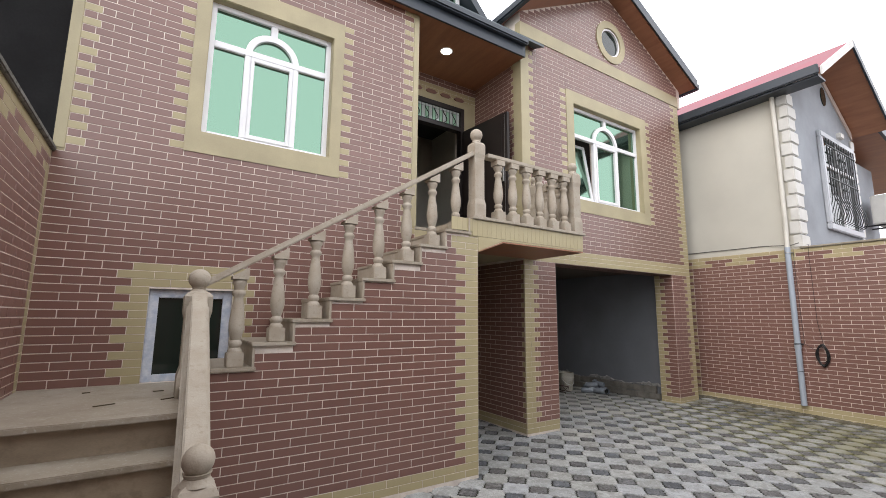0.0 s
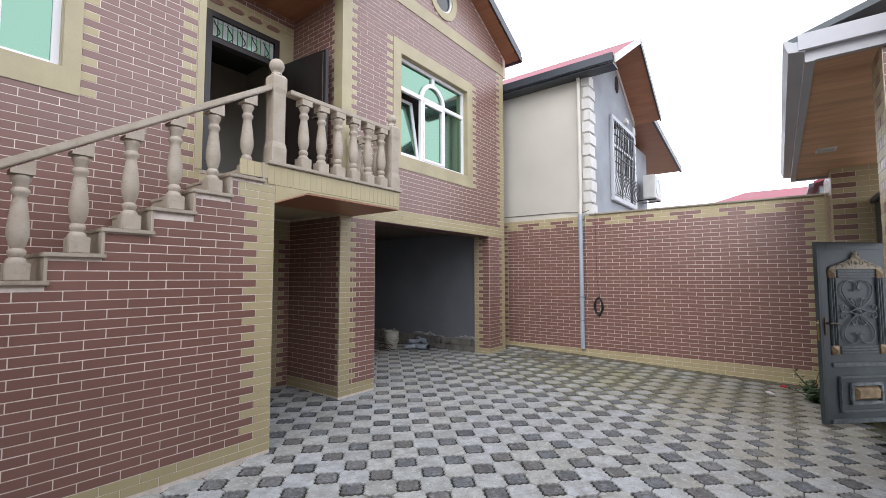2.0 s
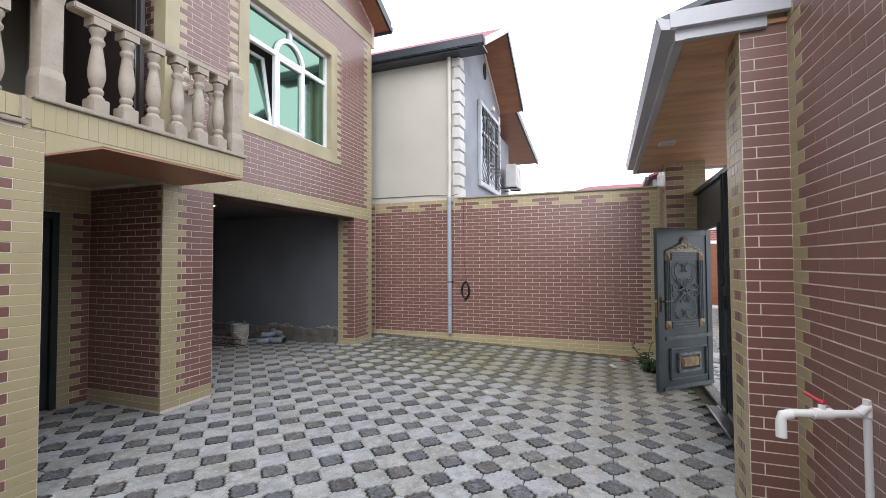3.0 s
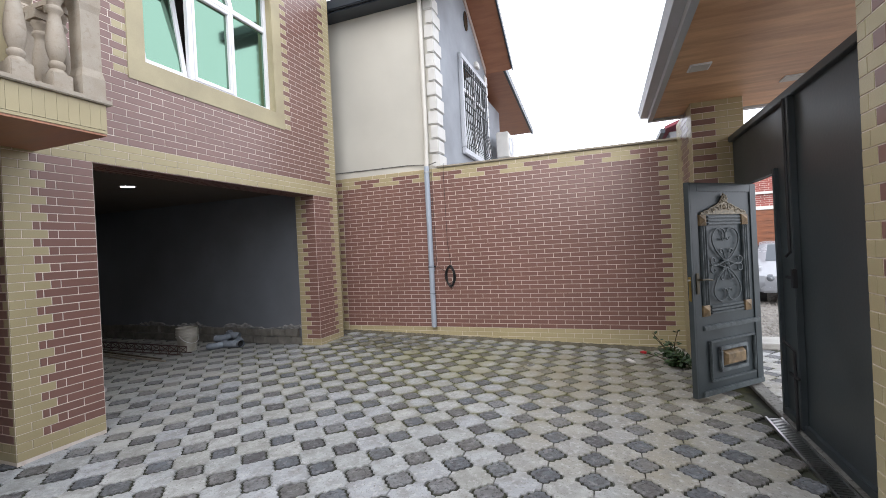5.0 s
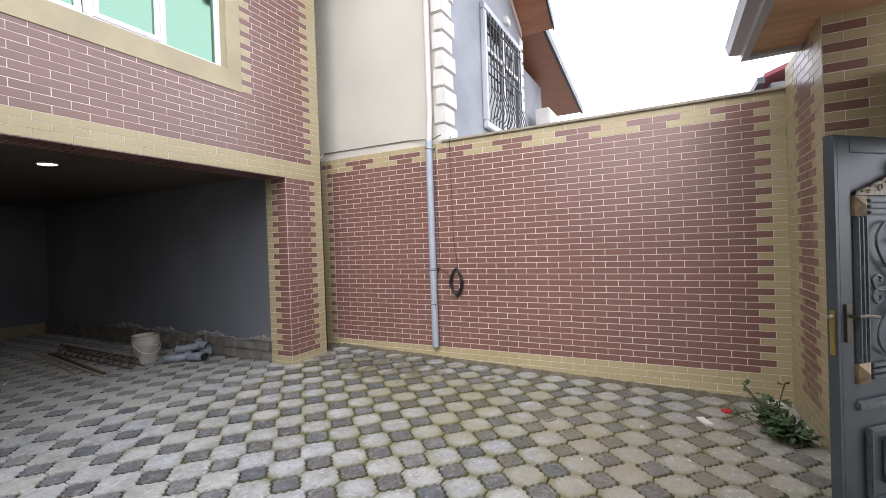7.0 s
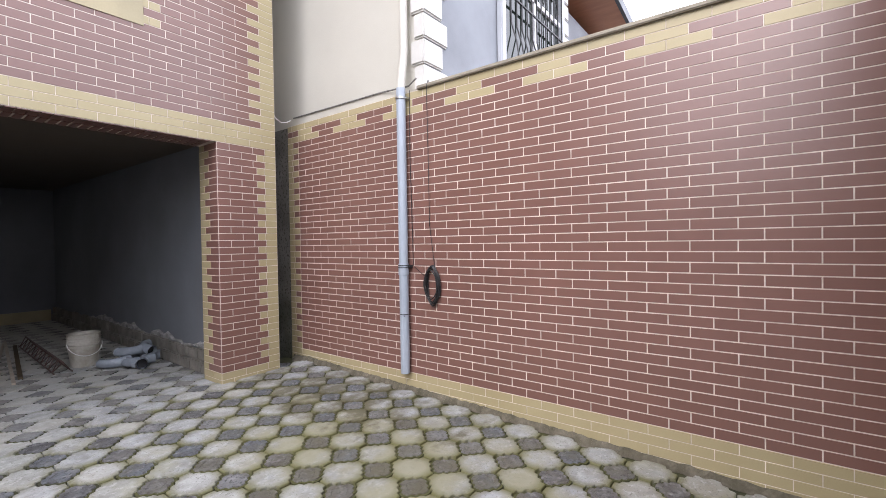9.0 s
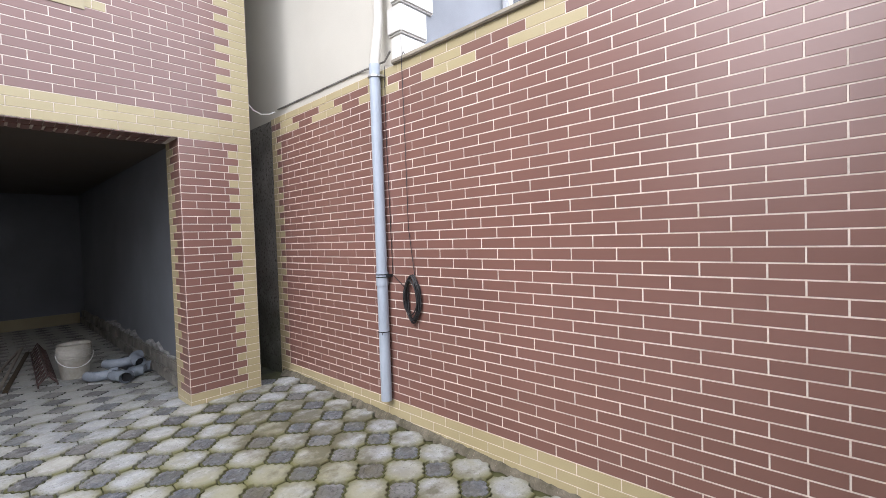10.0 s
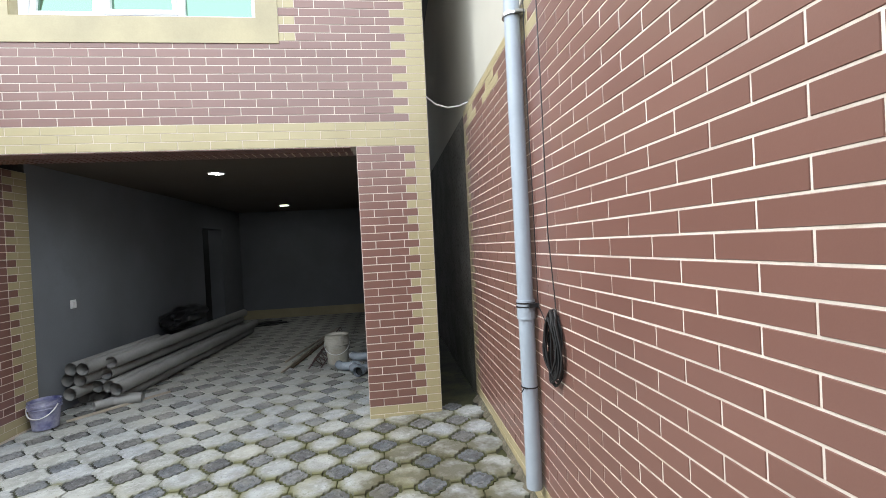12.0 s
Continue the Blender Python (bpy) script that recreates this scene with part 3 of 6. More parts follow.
steps = thing("stair", "pale stone entry stair with brown risers", "stairs")
for k in range(8):
    x1 = TX[k]
    part("tread", Shape().box(x1 - 0.33, x1, STAIR - 0.03, F - 0.001, TZ[k] - 0.03, TZ[k], c=0.005), TREAD, steps)
    top = (TZ[k + 1] if k < 7 else DECK) - 0.031
    part("riser", Shape().box(x1 - 0.03, x1 - 0.012, STAIR - 0.02, F - 0.001, TZ[k] + 0.0005, top), STONE, steps)
lower = thing("lower_stair", "pale stone steps with brown risers below the landing", "stairs")
part("landing", Shape().box(XL, 0.16, 3.11, F, LAND - 0.035, LAND, c=0.005), TREAD, lower)
part("landing_base", Shape().box(XL, 0.03, 3.17, F, 0, LAND - 0.035), RISER, lower)
part("riser", Shape().box(0.16, 0.18, STAIR, F, LAND, TZ[0] - 0.03), STONE, lower)
for k in range(4):
    y, z = 3.11 - 0.235 * (k + 1), LAND - 0.194 * (k + 1)
    part("tread", Shape().box(XL, 0.02, y, y + 0.30, z - 0.035, z, c=0.005), TREAD, lower)
    part("step_base", Shape().box(XL, 0.01, y + 0.05, y + 0.30, 0, z - 0.035), RISER, lower)
part("cheek", Shape().prism([(1.95, 0.0), (3.68, 0.0), (3.68, 1.05), (3.1, 1.0), (1.95, 0.12)], "x", 0.012, 0.12), STONE, lower)


# ---- balustrade ----
def baluster_profile():
    return [(0.052, 0.11), (0.052, 0.125), (0.036, 0.145), (0.046, 0.165), (0.046, 0.185), (0.034, 0.20), (0.044, 0.23), (0.055, 0.28), (0.056, 0.33),
            (0.047, 0.42), (0.036, 0.50), (0.034, 0.525), (0.048, 0.545), (0.048, 0.565), (0.036, 0.58), (0.040, 0.61), (0.052, 0.63), (0.052, 0.65), (0.042, 0.665)]


def baluster(m, h=0.72, skew=0.0):
    ob = thing("baluster", "turned pale limestone baluster", "baluster", m, "balusters of the entry stair")
    s = Shape().lathe([(r, z * h / 0.72) for r, z in baluster_profile()], 14)
    part("shaft", s, STONE, ob, smooth=True)
    part("base", Shape().box(-0.06, 0.06, -0.06, 0.06, 0.0, 0.11 * h / 0.72, c=0.006), STONE, ob)
    top = [(-0.058, 0.66 * h / 0.72), (0.058, 0.66 * h / 0.72), (0.058, h + skew * 0.058), (-0.058, h - skew * 0.058)]
    part("capital", Shape().prism(top, "y", -0.058, 0.058), STONE, ob)
    return ob


def newel(x, y, z, h, w=0.10, ball=0.075):
    ob = thing("newel_post", "pale limestone newel post with ball finial", "post", (x, y, z), "newel posts of the stair")
    s = Shape()
    p = [(w * 1.12, 0), (w * 1.12, 0.14), (w * 0.94, 0.20), (w * 0.94, h - 0.20), (w * 1.06, h - 0.15), (w * 1.06, h - 0.04), (w * 0.85, h - 0.015), (w * 0.55, h)]
    s.lathe([(r * 1.414, q) for r, q in p], 4, pose(0, 0, 0, 0, 0, 45))
    part("shaft", s, STONE, ob)
    part("neck", Shape().lathe([(0.06, h - 0.01), (0.042, h + 0.015), (0.05, h + 0.03)], 16), STONE, ob, smooth=True)
    part("ball", Shape().ball((0, 0, h + 0.02 + ball * 0.92), ball, 20), STONE, ob, smooth=True)
    return ob


RY = STAIR + 0.06
rail_slope = 0.181 / 0.2905
sample = baluster(pose(TX[0] - 0.145, RY, TZ[0]), 0.72, rail_slope)
for k in range(1, 8):
    copy_thing(sample, pose(TX[k] - 0.145, RY, TZ[k]))
flat = baluster(pose(2.98, RY, DECK), 0.70)
for k in range(1, 6):
    copy_thing(flat, pose(2.98 + 0.216 * k, RY, DECK))
for y in (3.98, 4.20):
    copy_thing(flat, pose(4.22, y, DECK))
newel(2.67, RY, DECK, 0.86, 0.066, 0.07)
newel(4.24, RY, DECK, 0.80, 0.066, 0.06)
newel(4.22, 4.40, DECK, 0.80, 0.066, 0.06)
newel(0.085, RY - 0.02, LAND + 0.0, 0.74, 0.085, 0.075)
newel(0.01, 1.93, -0.04, 0.985, 0.066, 0.056)


def rail(a, b, w, h, name, label):
    a, b = Vector(a), Vector(b)
    d = (b - a)
    m = Matrix.Translation(a) @ d.to_track_quat("X", "Z").to_matrix().to_4x4()
    return solid(name, Shape().box(0, d.length, -w / 2, w / 2, 0, h, m, c=0.008), STONE, label, "handrail", "thing")


z0 = TZ[0] + 0.72
rail((0.10, RY, z0 - rail_slope * (TX[0] - 0.17 - 0.10)), (2.66, RY, z0 + rail_slope * (2.66 - TX[0] + 0.17)), 0.105, 0.05, "handrail", "sloping pale stone handrail of the upper flight")
rail((2.80, RY, DECK + 0.70), (4.16, RY, DECK + 0.70), 0.105, 0.05, "handrail", "level pale stone handrail of the platform")
rail((4.22, RY + 0.06, DECK + 0.70), (4.22, 4.42, DECK + 0.70), 0.10, 0.05, "handrail", "short pale stone handrail at the platform's side")
for wide, low in ((0.118, -0.022), (0.14, -0.05)):
    rail((0.008, 2.02, 0.80 + low), (0.08, 3.60, 1.63 + low), wide, 0.03, "handrail_moulding", "stepped stone moulding under the broad handrail")
rail((0.01, 2.0, 0.80), (0.085, 3.62, 1.64), 0.096, 0.06, "handrail", "broad pale stone handrail of the lower flight")

# ---- roofs ----
roof = thing("roof", "dark edged house roof with brown timber soffits", "roof")
OV = 0.30
part("soffit", Shape().box(XL - 0.3, X2 - 0.0, F - 0.10, BACK + 0.3, EAVE, EAVE + 0.03), SOFFIT, roof)
part("fascia", Shape().box(XL - 0.3, X2 - 0.02, F - 0.13, F - 0.10, EAVE - 0.03, EAVE + 0.22), FASCIA, roof)
part("gutter", Shape().box(XL - 0.3, X2 - 0.02, F - 0.22, F - 0.13, EAVE + 0.12, EAVE + 0.22, c=0.02), FASCIA, roof)
part("roof_sheet", Shape().prism([(F - 0.2, EAVE + 0.24), (BACK + 4, EAVE + 2.6), (BACK + 4, EAVE + 2.5), (F - 0.2, EAVE + 0.2)], "x", XL - 0.3, X2 + 0.3), ROOFGREY, roof)
for sgn in (-1, 1):
    ends = 2.28
    top, low = (OC[0], RIDGE + 0.02), (OC[0] + sgn * ends, RIDGE + 0.02 - SLOPE * ends)
    part("gable_soffit", Shape().prism([top, low, (low[0], low[1] + 0.03), (top[0], top[1] + 0.03)], "y", F - OV, 9.0), SOFFIT, roof)
    part("rake_board", Shape().prism([(top[0], top[1] - 0.02), (low[0], low[1] - 0.02), (low[0] + sgn * 0.02, low[1] + 0.15), (top[0], top[1] + 0.17)], "y", F - OV - 0.045, F - OV - 0.02), FASCIA, roof)
    part("side_gutter", Shape().box(low[0] - 0.05 + sgn * 0.05, low[0] + 0.05 + sgn * 0.05, F - OV - 0.04, 8.5, low[1] - 0.03, low[1] + 0.10, c=0.02), FASCIA, roof)
    part("gable_sheet", Shape().prism([(top[0], top[1] + 0.03), (low[0], low[1] + 0.03), (low[0] + sgn * 0.03, low[1] + 0.13), (top[0], top[1] + 0.15)], "y", F - OV - 0.02, 9.0), FASCIA, roof)

# ---- neighbour ----
nb = thing("neighbour_house", "beige and grey rendered house with red metal roof", "house")
NX, NY = 8.87, 2.87
part("wall", Shape().box(NX, NX + 0.3, NY, 13, 2.0, 5.75), BEIGE, nb)
part("wall", Shape().prism([(NX + 0.008, 2.0), (12.35, 2.0), (12.35, 5.55), (10.6, 6.62), (NX + 0.008, 5.555)], "y", NY - 0.004, NY + 0.25), GREYREN, nb)
for sgn in (-1, 1):
    e = 1.95
    top, low = (10.52, 6.70), (10.52 + sgn * e, 6.70 - 0.61 * e)
    part("soffit", Shape().prism([top, low, (low[0], low[1] + 0.04), (top[0], top[1] + 0.04)], "y", NY - 0.60, 13), SOFFIT, nb)
    part("roof_sheet", Shape().prism([(top[0], top[1] + 0.04), (low[0], low[1] + 0.04), (low[0], low[1] + 0.10), (top[0], top[1] + 0.10)], "y", NY - 0.61, 13), ROOFRED, nb)
    part("bargeboard", Shape().prism([(top[0], top[1] - 0.03), (low[0], low[1] - 0.03), (low[0], low[1] + 0.12), (top[0], top[1] + 0.12)], "y", NY - 0.64, NY - 0.61), WHITE if sgn < 0 else FASCIA, nb)

# ---- brick faces ----
TO = 0.065
brick_face(wall_a, (0, F, 0), (1, 0, 0), XL, X1, LAND, EAVE, [W1, W0],
           [(W1[0] - 0.12, W1[1] + 0.12, 3.02, 4.84, 0.11, 0.11), (-0.36, 0.54, LAND, 1.95, TO * 1.6, TO), (XL, -0.90, 2.84, EAVE, 0, 0.12), (2.275, X1, 2.5, EAVE, 0.13, 0)], shift=0.16, height=0.0666, pitch=0.243)
BANDY = (X2, X3, 2.33, 2.535, 0, 0)
quoins = [BANDY, (X2, X2 + 0.16, 2.535, 5.78, 0, 0.09), (X3 - 0.28, X3, 2.535, 5.78, -0.123, 0), (W2[0] - 0.17, W2[1] + 0.17, 3.19, 5.2, 0.13, 0.13)]
brick_face(wall_b, (0, F, 0), (1, 0, 0), X2, X3, 2.33, 5.78, [W2], quoins, height=3.45 / 51, shift=0.21, pitch=0.2475)
brick_face(wall_b, (0, F, 0), (1, 0, 0), X2, X3, 6.0, RIDGE - 0.05, (), (), [(OC[0], OC[1], 0.40)], lambda z: (OC[0] - (RIDGE - z) / SLOPE + 0.03, OC[0] + (RIDGE - z) / SLOPE - 0.03) if z > gtop else (X2, X3))
cols = [(X2, GA[0], 0, 0.131, 0, 0), (GA[1], X3, 0, 0.131, 0, 0), (X2, X2 + 0.17, 0.13, 2.33, 0, 0.1), (X3 - 0.12, X3, 0.13, 2.33, 0.09, 0)]
brick_face(wall_b, (0, F, 0), (1, 0, 0), X2, X3, 0.0, 2.33, [GA], cols, parts=(7.8, 8.41), height=2.33 / 35)
brick_face(wall_b, (X2, 0, 0), (0, -1, 0), -BACK, -F, 0.0, 2.33, (), [(-BACK, -F, 0, 0.131, 0, 0), (-F - 0.02, -F, 0, 2.33, 0.05, 0)], height=2.33 / 35)
brick_face(wall_b, (X2, 0, 0), (0, -1, 0), -BACK, -F, DECK, EAVE, (), [(-F - 0.12, -F, DECK, EAVE, 0.09, 0)])
brick_face(wall_b, (GA[1], 0, 0), (0, -1, 0), -F - 0.35, -F, 0.0, 2.33, (), [(-F - 0.35, -F, 0, 0.131, 0, 0), (-F - 0.35, -F - 0.25, 0.1, 2.33, 0, 0.09)], height=2.33 / 35)
brick_face(wall_b, (GA[0], 0, 0), (0, 1, 0), F, 5.30, 0.0, 2.33, (), [(F, 5.3, 0, 0.131, 0, 0), (5.14, 5.30, 0.1, 2.33, 0.1, 0), (F, F + 0.03, 0, 2.33, 0, 0.05)], height=2.33 / 35)
brick_face(wall_c, (0, BACK, 0), (1, 0, 0), X1, X2, DECK, EAVE, [DU], [(DU[0] - 0.2, DU[1] + 0.38, DECK, 5.2, 0, 0)])
brick_face(wall_c, (0, BACK, 0), (1, 0, 0), X1, X2, 0, 2.33, [DL], [(DL[1], DL[1] + 0.12, 0, 2.33, 0, 0.1), (X1, X2, 2.05, 2.33, 0, 0)], height=2.33 / 35)


def dashes(i, rows, k, c):
    """Yellow top course; below it pairs of red bricks, each over a single one."""
    if i == rows - 1:
        return "Y"
    if i == rows - 2:
        return "R" if k % 3 != 2 else "Y"
    if i == rows - 3:
        return c if k % 3 == 0 else "Y"
    return c


EBASE, ECOURSE, EPITCH = -0.1665, 0.06529, 0.2435
ends = [(-EY1, -EY0, EBASE, 0.16, 0, 0), (-EY1, -EY1 + 0.10, 0.16, ETOP, 0, 0.1), (-EY0 - 0.115, -EY0, 0.16, ETOP, 0.12, 0)]
brick_face(wall_e, (EAST, 0, 0), (0, -1, 0), -EY1, -EY0, EBASE, ETOP, (), ends, colour=dashes, parts=(-2.9, -0.9), height=ECOURSE, shift=0.2305, pitch=EPITCH)
brick_face(wall_w, (XL, 0, 0), (0, 1, 0), -3, F, 0.0, 2.82, (), [(F - 0.10, F, 0, 2.82, 0, 0)], colour=dashes)
brick_face(wall_st, (0, STAIR, 0), (1, 0, 0), 0.16, 2.64, 0.0, 2.57, (), [(0, 2.64, 0, 0.131, 0, 0), (2.48, 2.64, 0.13, 2.37, 0.12, 0), (2.3, 2.64, 2.24, 2.6, 0, 0)], parts=(0.16, 2.64), shift=0.08,
           edge=lambda z: (max([0.16] + [TX[k] - 0.02 for k in range(8) if z > TZ[k] - 0.06]), 2.64))
x = 2.30
face = thing("platform_facing", "upright yellow facing bricks on the platform edge", "facing", kind="structure")
while x < 4.30:
    w = min(0.0657, 4.31 - x)
    part("brick", Shape().box(x + 0.0007, x + w - 0.0007, STAIR - 0.010, STAIR - 0.0005, 2.385 if x > 2.55 else 2.43, 2.563), YEL, face)
    x += 0.0657
part("brick", Shape().prism([(2.641, 2.225), (2.985, 2.362), (4.31, 2.362), (4.31, 2.383), (2.641, 2.383)], "y", STAIR - 0.008, STAIR - 0.0005), YEL, face)
part("brick", Shape().box(4.3105, 4.318, STAIR, F, 2.362, 2.563), YEL, face)
brick_face(wall_st, (2.64, 0, 0), (0, 1, 0), STAIR, STAIR + 0.12, 0.0, 2.2, (), [(STAIR, STAIR + 0.12, 0, 2.3, 0, 0)])
brick_face(wall_s, (0, SOUTH, 0), (-1, 0, 0), -PX0, -2.5, 0.0, 3.5, (), [(-PX0, -PX0 + 0.1, 0, 4.4, 0, 0.09)])
brick_face(wall_behind, (0, -2.95, 0), (-1, 0, 0), -2.5, 1.2, 0.0, 4.8)
brick_face(pier_n, (PX0, 0, 0), (0, -1, 0), -PY0, -SOUTH, -0.06, 2.96, (), [(0, 1, 2.87, 3.1, 0, 0)])
brick_face(pier_n, (0, PY0, 0), (-1, 0, 0), -PX1, -PX0, -0.06, 2.96, (), [(-PX0 - 0.10, -PX0, 0, 3.1, 0.09, 0), (-PX1, -PX1 + 0.1, 0, 3.1, 0, 0.09)])
brick_face(pier_f, (QX0, 0, 0), (0, -1, 0), -QY1, 1.06, -0.06, 2.90, (), [(0, 1.06, -0.1, 3, 0, 0)], colour=lambda i, rows, k, c: "R" if i % 2 and k == 3 else "Y", shift=-0.04)
brick_face(pier_f, (0, QY1, 0), (-1, 0, 0), -QX1, -QX0, -0.13, 2.90, (), [(-QX1, -QX0, -0.2, 0.14, 0, 0), (-QX1, -QX1 + 0.3, -0.1, 3, 0, 0.1), (-QX0 - 0.2, -QX0, -0.1, 3, 0.1, 0)])


# ---- crumbling cement at the wall's foot ----
re = random.Random(8)
edge_line, y = Shape(), EY0 + 0.02
row = []
while y < EY1:
    row.append((y, 0.012 + 0.05 * re.random() ** 3, 0.003 + 0.012 * re.random()))
    y += 0.035
for (ya, wa, ha), (yb, wb, hb) in zip(row, row[1:]):
    x, lo = EAST - 0.004, fall(EAST, ya)
    edge_line.add([(x, ya, lo + ha + 0.03), (x, yb, lo + hb + 0.03), (x - wb * 0.6, yb, lo + hb), (x - wa * 0.6, ya, lo + ha), (x - wb, yb, lo - 0.02), (x - wa, ya, lo - 0.02)],
                  [(0, 1, 2, 3), (3, 2, 4, 5)])
solid("wall_foot_mortar", edge_line, DIRT, "crumbling damp cement along the wall's foot", "mortar")
# ---- plain yellow trims ----
def trim(name, shape, label):
    return solid(name, shape, YRENDER, label, "trim")


def surround(w, m, side, name):
    s = Shape()
    y0, y1 = F - 0.011, F - 0.0005
    s.box(w[0] - side, w[1] + side, y0, y1, w[3], w[3] + m).box(w[0] - side, w[1] + side, y0, y1, w[2] - m, w[2])
    s.box(w[0] - side, w[0], y0, y1, w[2], w[3]).box(w[1], w[1] + side, y0, y1, w[2], w[3])
    t = 0.006
    s.box(w[0], w[0] + t, y1, F + 0.12, w[2], w[3]).box(w[1] - t, w[1], y1, F + 0.12, w[2], w[3]).box(w[0], w[1], y1, F + 0.12, w[2], w[2] + t).box(w[0], w[1], y1, F + 0.12, w[3] - t, w[3])
    return trim(name, s, "plain yellow surround of a window")


surround(W1, 0.205, 0.12, "trim_window_1")
surround(W2, 0.205, 0.17, "trim_window_2")
trim("trim_corner", Shape().box(X1 - 0.062, X1 + 0.008, F - 0.010, F + 0.2, DECK + 0.001, EAVE), "plain yellow corner strip of the left block")
trim("trim_corner", Shape().box(X2 - 0.008, X2 + 0.15, F - 0.010, F + 0.16, DECK + 0.001, 5.78), "plain yellow corner strip of the right block")
trim("trim_corner", Shape().box(XL + 0.001, XL + 0.075, F - 0.010, F, 2.861, EAVE), "plain yellow corner strip beside the boundary wall")
trim("trim_band", Shape().box(X2 - 0.01, X3 + 0.01, F - 0.014, F + 0.1, 5.781, 5.995), "plain yellow band below the gable")
ringo = Shape()
n = 40
pts = []
for i in range(n):
    a = 2 * math.pi * i / n
    for r, y in ((0.40, F - 0.001), (0.40, F - 0.022), (0.27, F - 0.022), (0.27, F + 0.10)):
        pts.append((OC[0] + r * math.cos(a), y, OC[1] + r * math.sin(a)))
ringo.add(pts, [(4 * i + k, 4 * i + k + 1, 4 * ((i + 1) % n) + k + 1, 4 * ((i + 1) % n) + k) for i in range(n) for k in range(3)])
trim("trim_round", ringo, "round yellow surround of the gable window")
oculus = thing("window_3", "small round dark gable window with pale rim", "window", kind="structure")
part("pane", Shape().prism([(OC[0] + 0.25 * math.cos(2 * math.pi * i / 32), OC[1] + 0.25 * math.sin(2 * math.pi * i / 32)) for i in range(32)], "y", F + 0.035, F + 0.045), GLASSDARK, oculus)
rim = Shape()
rim.add([(OC[0] + r * math.cos(2 * math.pi * i / 32), y, OC[1] + r * math.sin(2 * math.pi * i / 32)) for i in range(32) for r, y in ((0.268, F + 0.005), (0.238, F + 0.005), (0.238, F + 0.036))],
        [(3 * i + k, 3 * i + k + 1, 3 * ((i + 1) % 32) + k + 1, 3 * ((i + 1) % 32) + k) for i in range(32) for k in range(2)])
part("frame", rim, PVC, oculus)


# ---- windows ----
def bar(s, x0, x1, z0, z1, y=0.0, d=0.06):
    return s.box(x0, x1, y, y + d, z0, z1, c=0.006)


def arched_window(name, w, label, tilt, lights=(0.335, 0.665)):
    ob = thing(name, label, "window", (w[0], F + 0.08, w[2]), kind="structure")
    W, H, f = w[1] - w[0], w[3] - w[2], 0.055
    a, b, tr = W * lights[0], W * lights[1], H * 0.69
    s = Shape()
    bar(s, 0, f, 0, H), bar(s, W - f, W, 0, H), bar(s, f, W - f, 0, f), bar(s, f, W - f, H - f, H)
    part("frame", s, PVC, ob)
    part("mullion", bar(Shape(), a - 0.03, a + 0.03, f, tr), PVC, ob)
    part("mullion", bar(Shape(), b - 0.03, b + 0.03, f, tr), PVC, ob)
    part("transom", bar(Shape(), f, W - f, tr - 0.035, tr + 0.035, -0.004), PVC, ob)
    cx, ro, ri = (a + b) / 2, (b - a) / 2 + 0.03, (b - a) / 2 - 0.035
    k = min(1.0, (H - f - 0.07 - tr) / ro)
    arch, m = Shape(), 20
    for i in range(m + 1):
        t = math.pi * i / m
        for r, y in ((ro, 0.0), (ri, 0.0), (ri, 0.06), (ro, 0.06)):
            arch.v.append((cx + r * math.cos(t), y - 0.002, tr + r * k * math.sin(t)))
    arch.f += [(4 * i + q, 4 * i + (q + 1) % 4, 4 * i + 4 + (q + 1) % 4, 4 * i + 4 + q) for i in range(m) for q in range(4)]
    part("arch", arch, PVC, ob)
    part("post", bar(Shape(), cx - 0.035, cx + 0.035, tr + ro * k - 0.01, H - f), PVC, ob)
    part("pane", Shape().box(f, W - f, 0.035, 0.045, tr, H - f), GLASS, ob)
    part("sash", bar(bar(bar(bar(Shape(), a + 0.03, a + 0.065, f, tr - 0.035, -0.008), b - 0.065, b - 0.03, f, tr - 0.035, -0.008), a + 0.04, b - 0.04, f, f + 0.045, -0.009), a + 0.04, b - 0.04, tr - 0.08, tr - 0.035, -0.009), PVC, ob)
    part("pane", Shape().box(a + 0.06, b - 0.06, 0.03, 0.04, f, tr - 0.04), GLASS, ob)
    part("pane", Shape().box(b + 0.03, W - f, 0.03, 0.04, f, tr - 0.035), GLASS, ob)
    if tilt:
        m2 = pose(0, 0.03, f, -9, 0, 0)
        s2 = Shape()
        for q in ((f + 0.005, f + 0.05, 0, tr - f - 0.04), (a - 0.09, a - 0.04, 0, tr - f - 0.04), (f + 0.05, a - 0.09, 0, 0.045), (f + 0.05, a - 0.09, tr - f - 0.085, tr - f - 0.04)):
            s2.box(q[0], q[1], 0, 0.06, q[2], q[3], m2)
        part("sash", s2, PVC, ob, "white sash tilted open at its top")
        part("pane", Shape().box(f + 0.04, a - 0.08, 0.02, 0.03, 0.03, tr - f - 0.07, m2), GLASS, ob)
    else:
        part("pane", Shape().box(f, a - 0.03, 0.03, 0.04, f, tr - 0.035), GLASS, ob)
    part("sill", Shape().box(0, W, -0.03, 0.0, -0.004, 0.02), PVC, ob)
    return ob


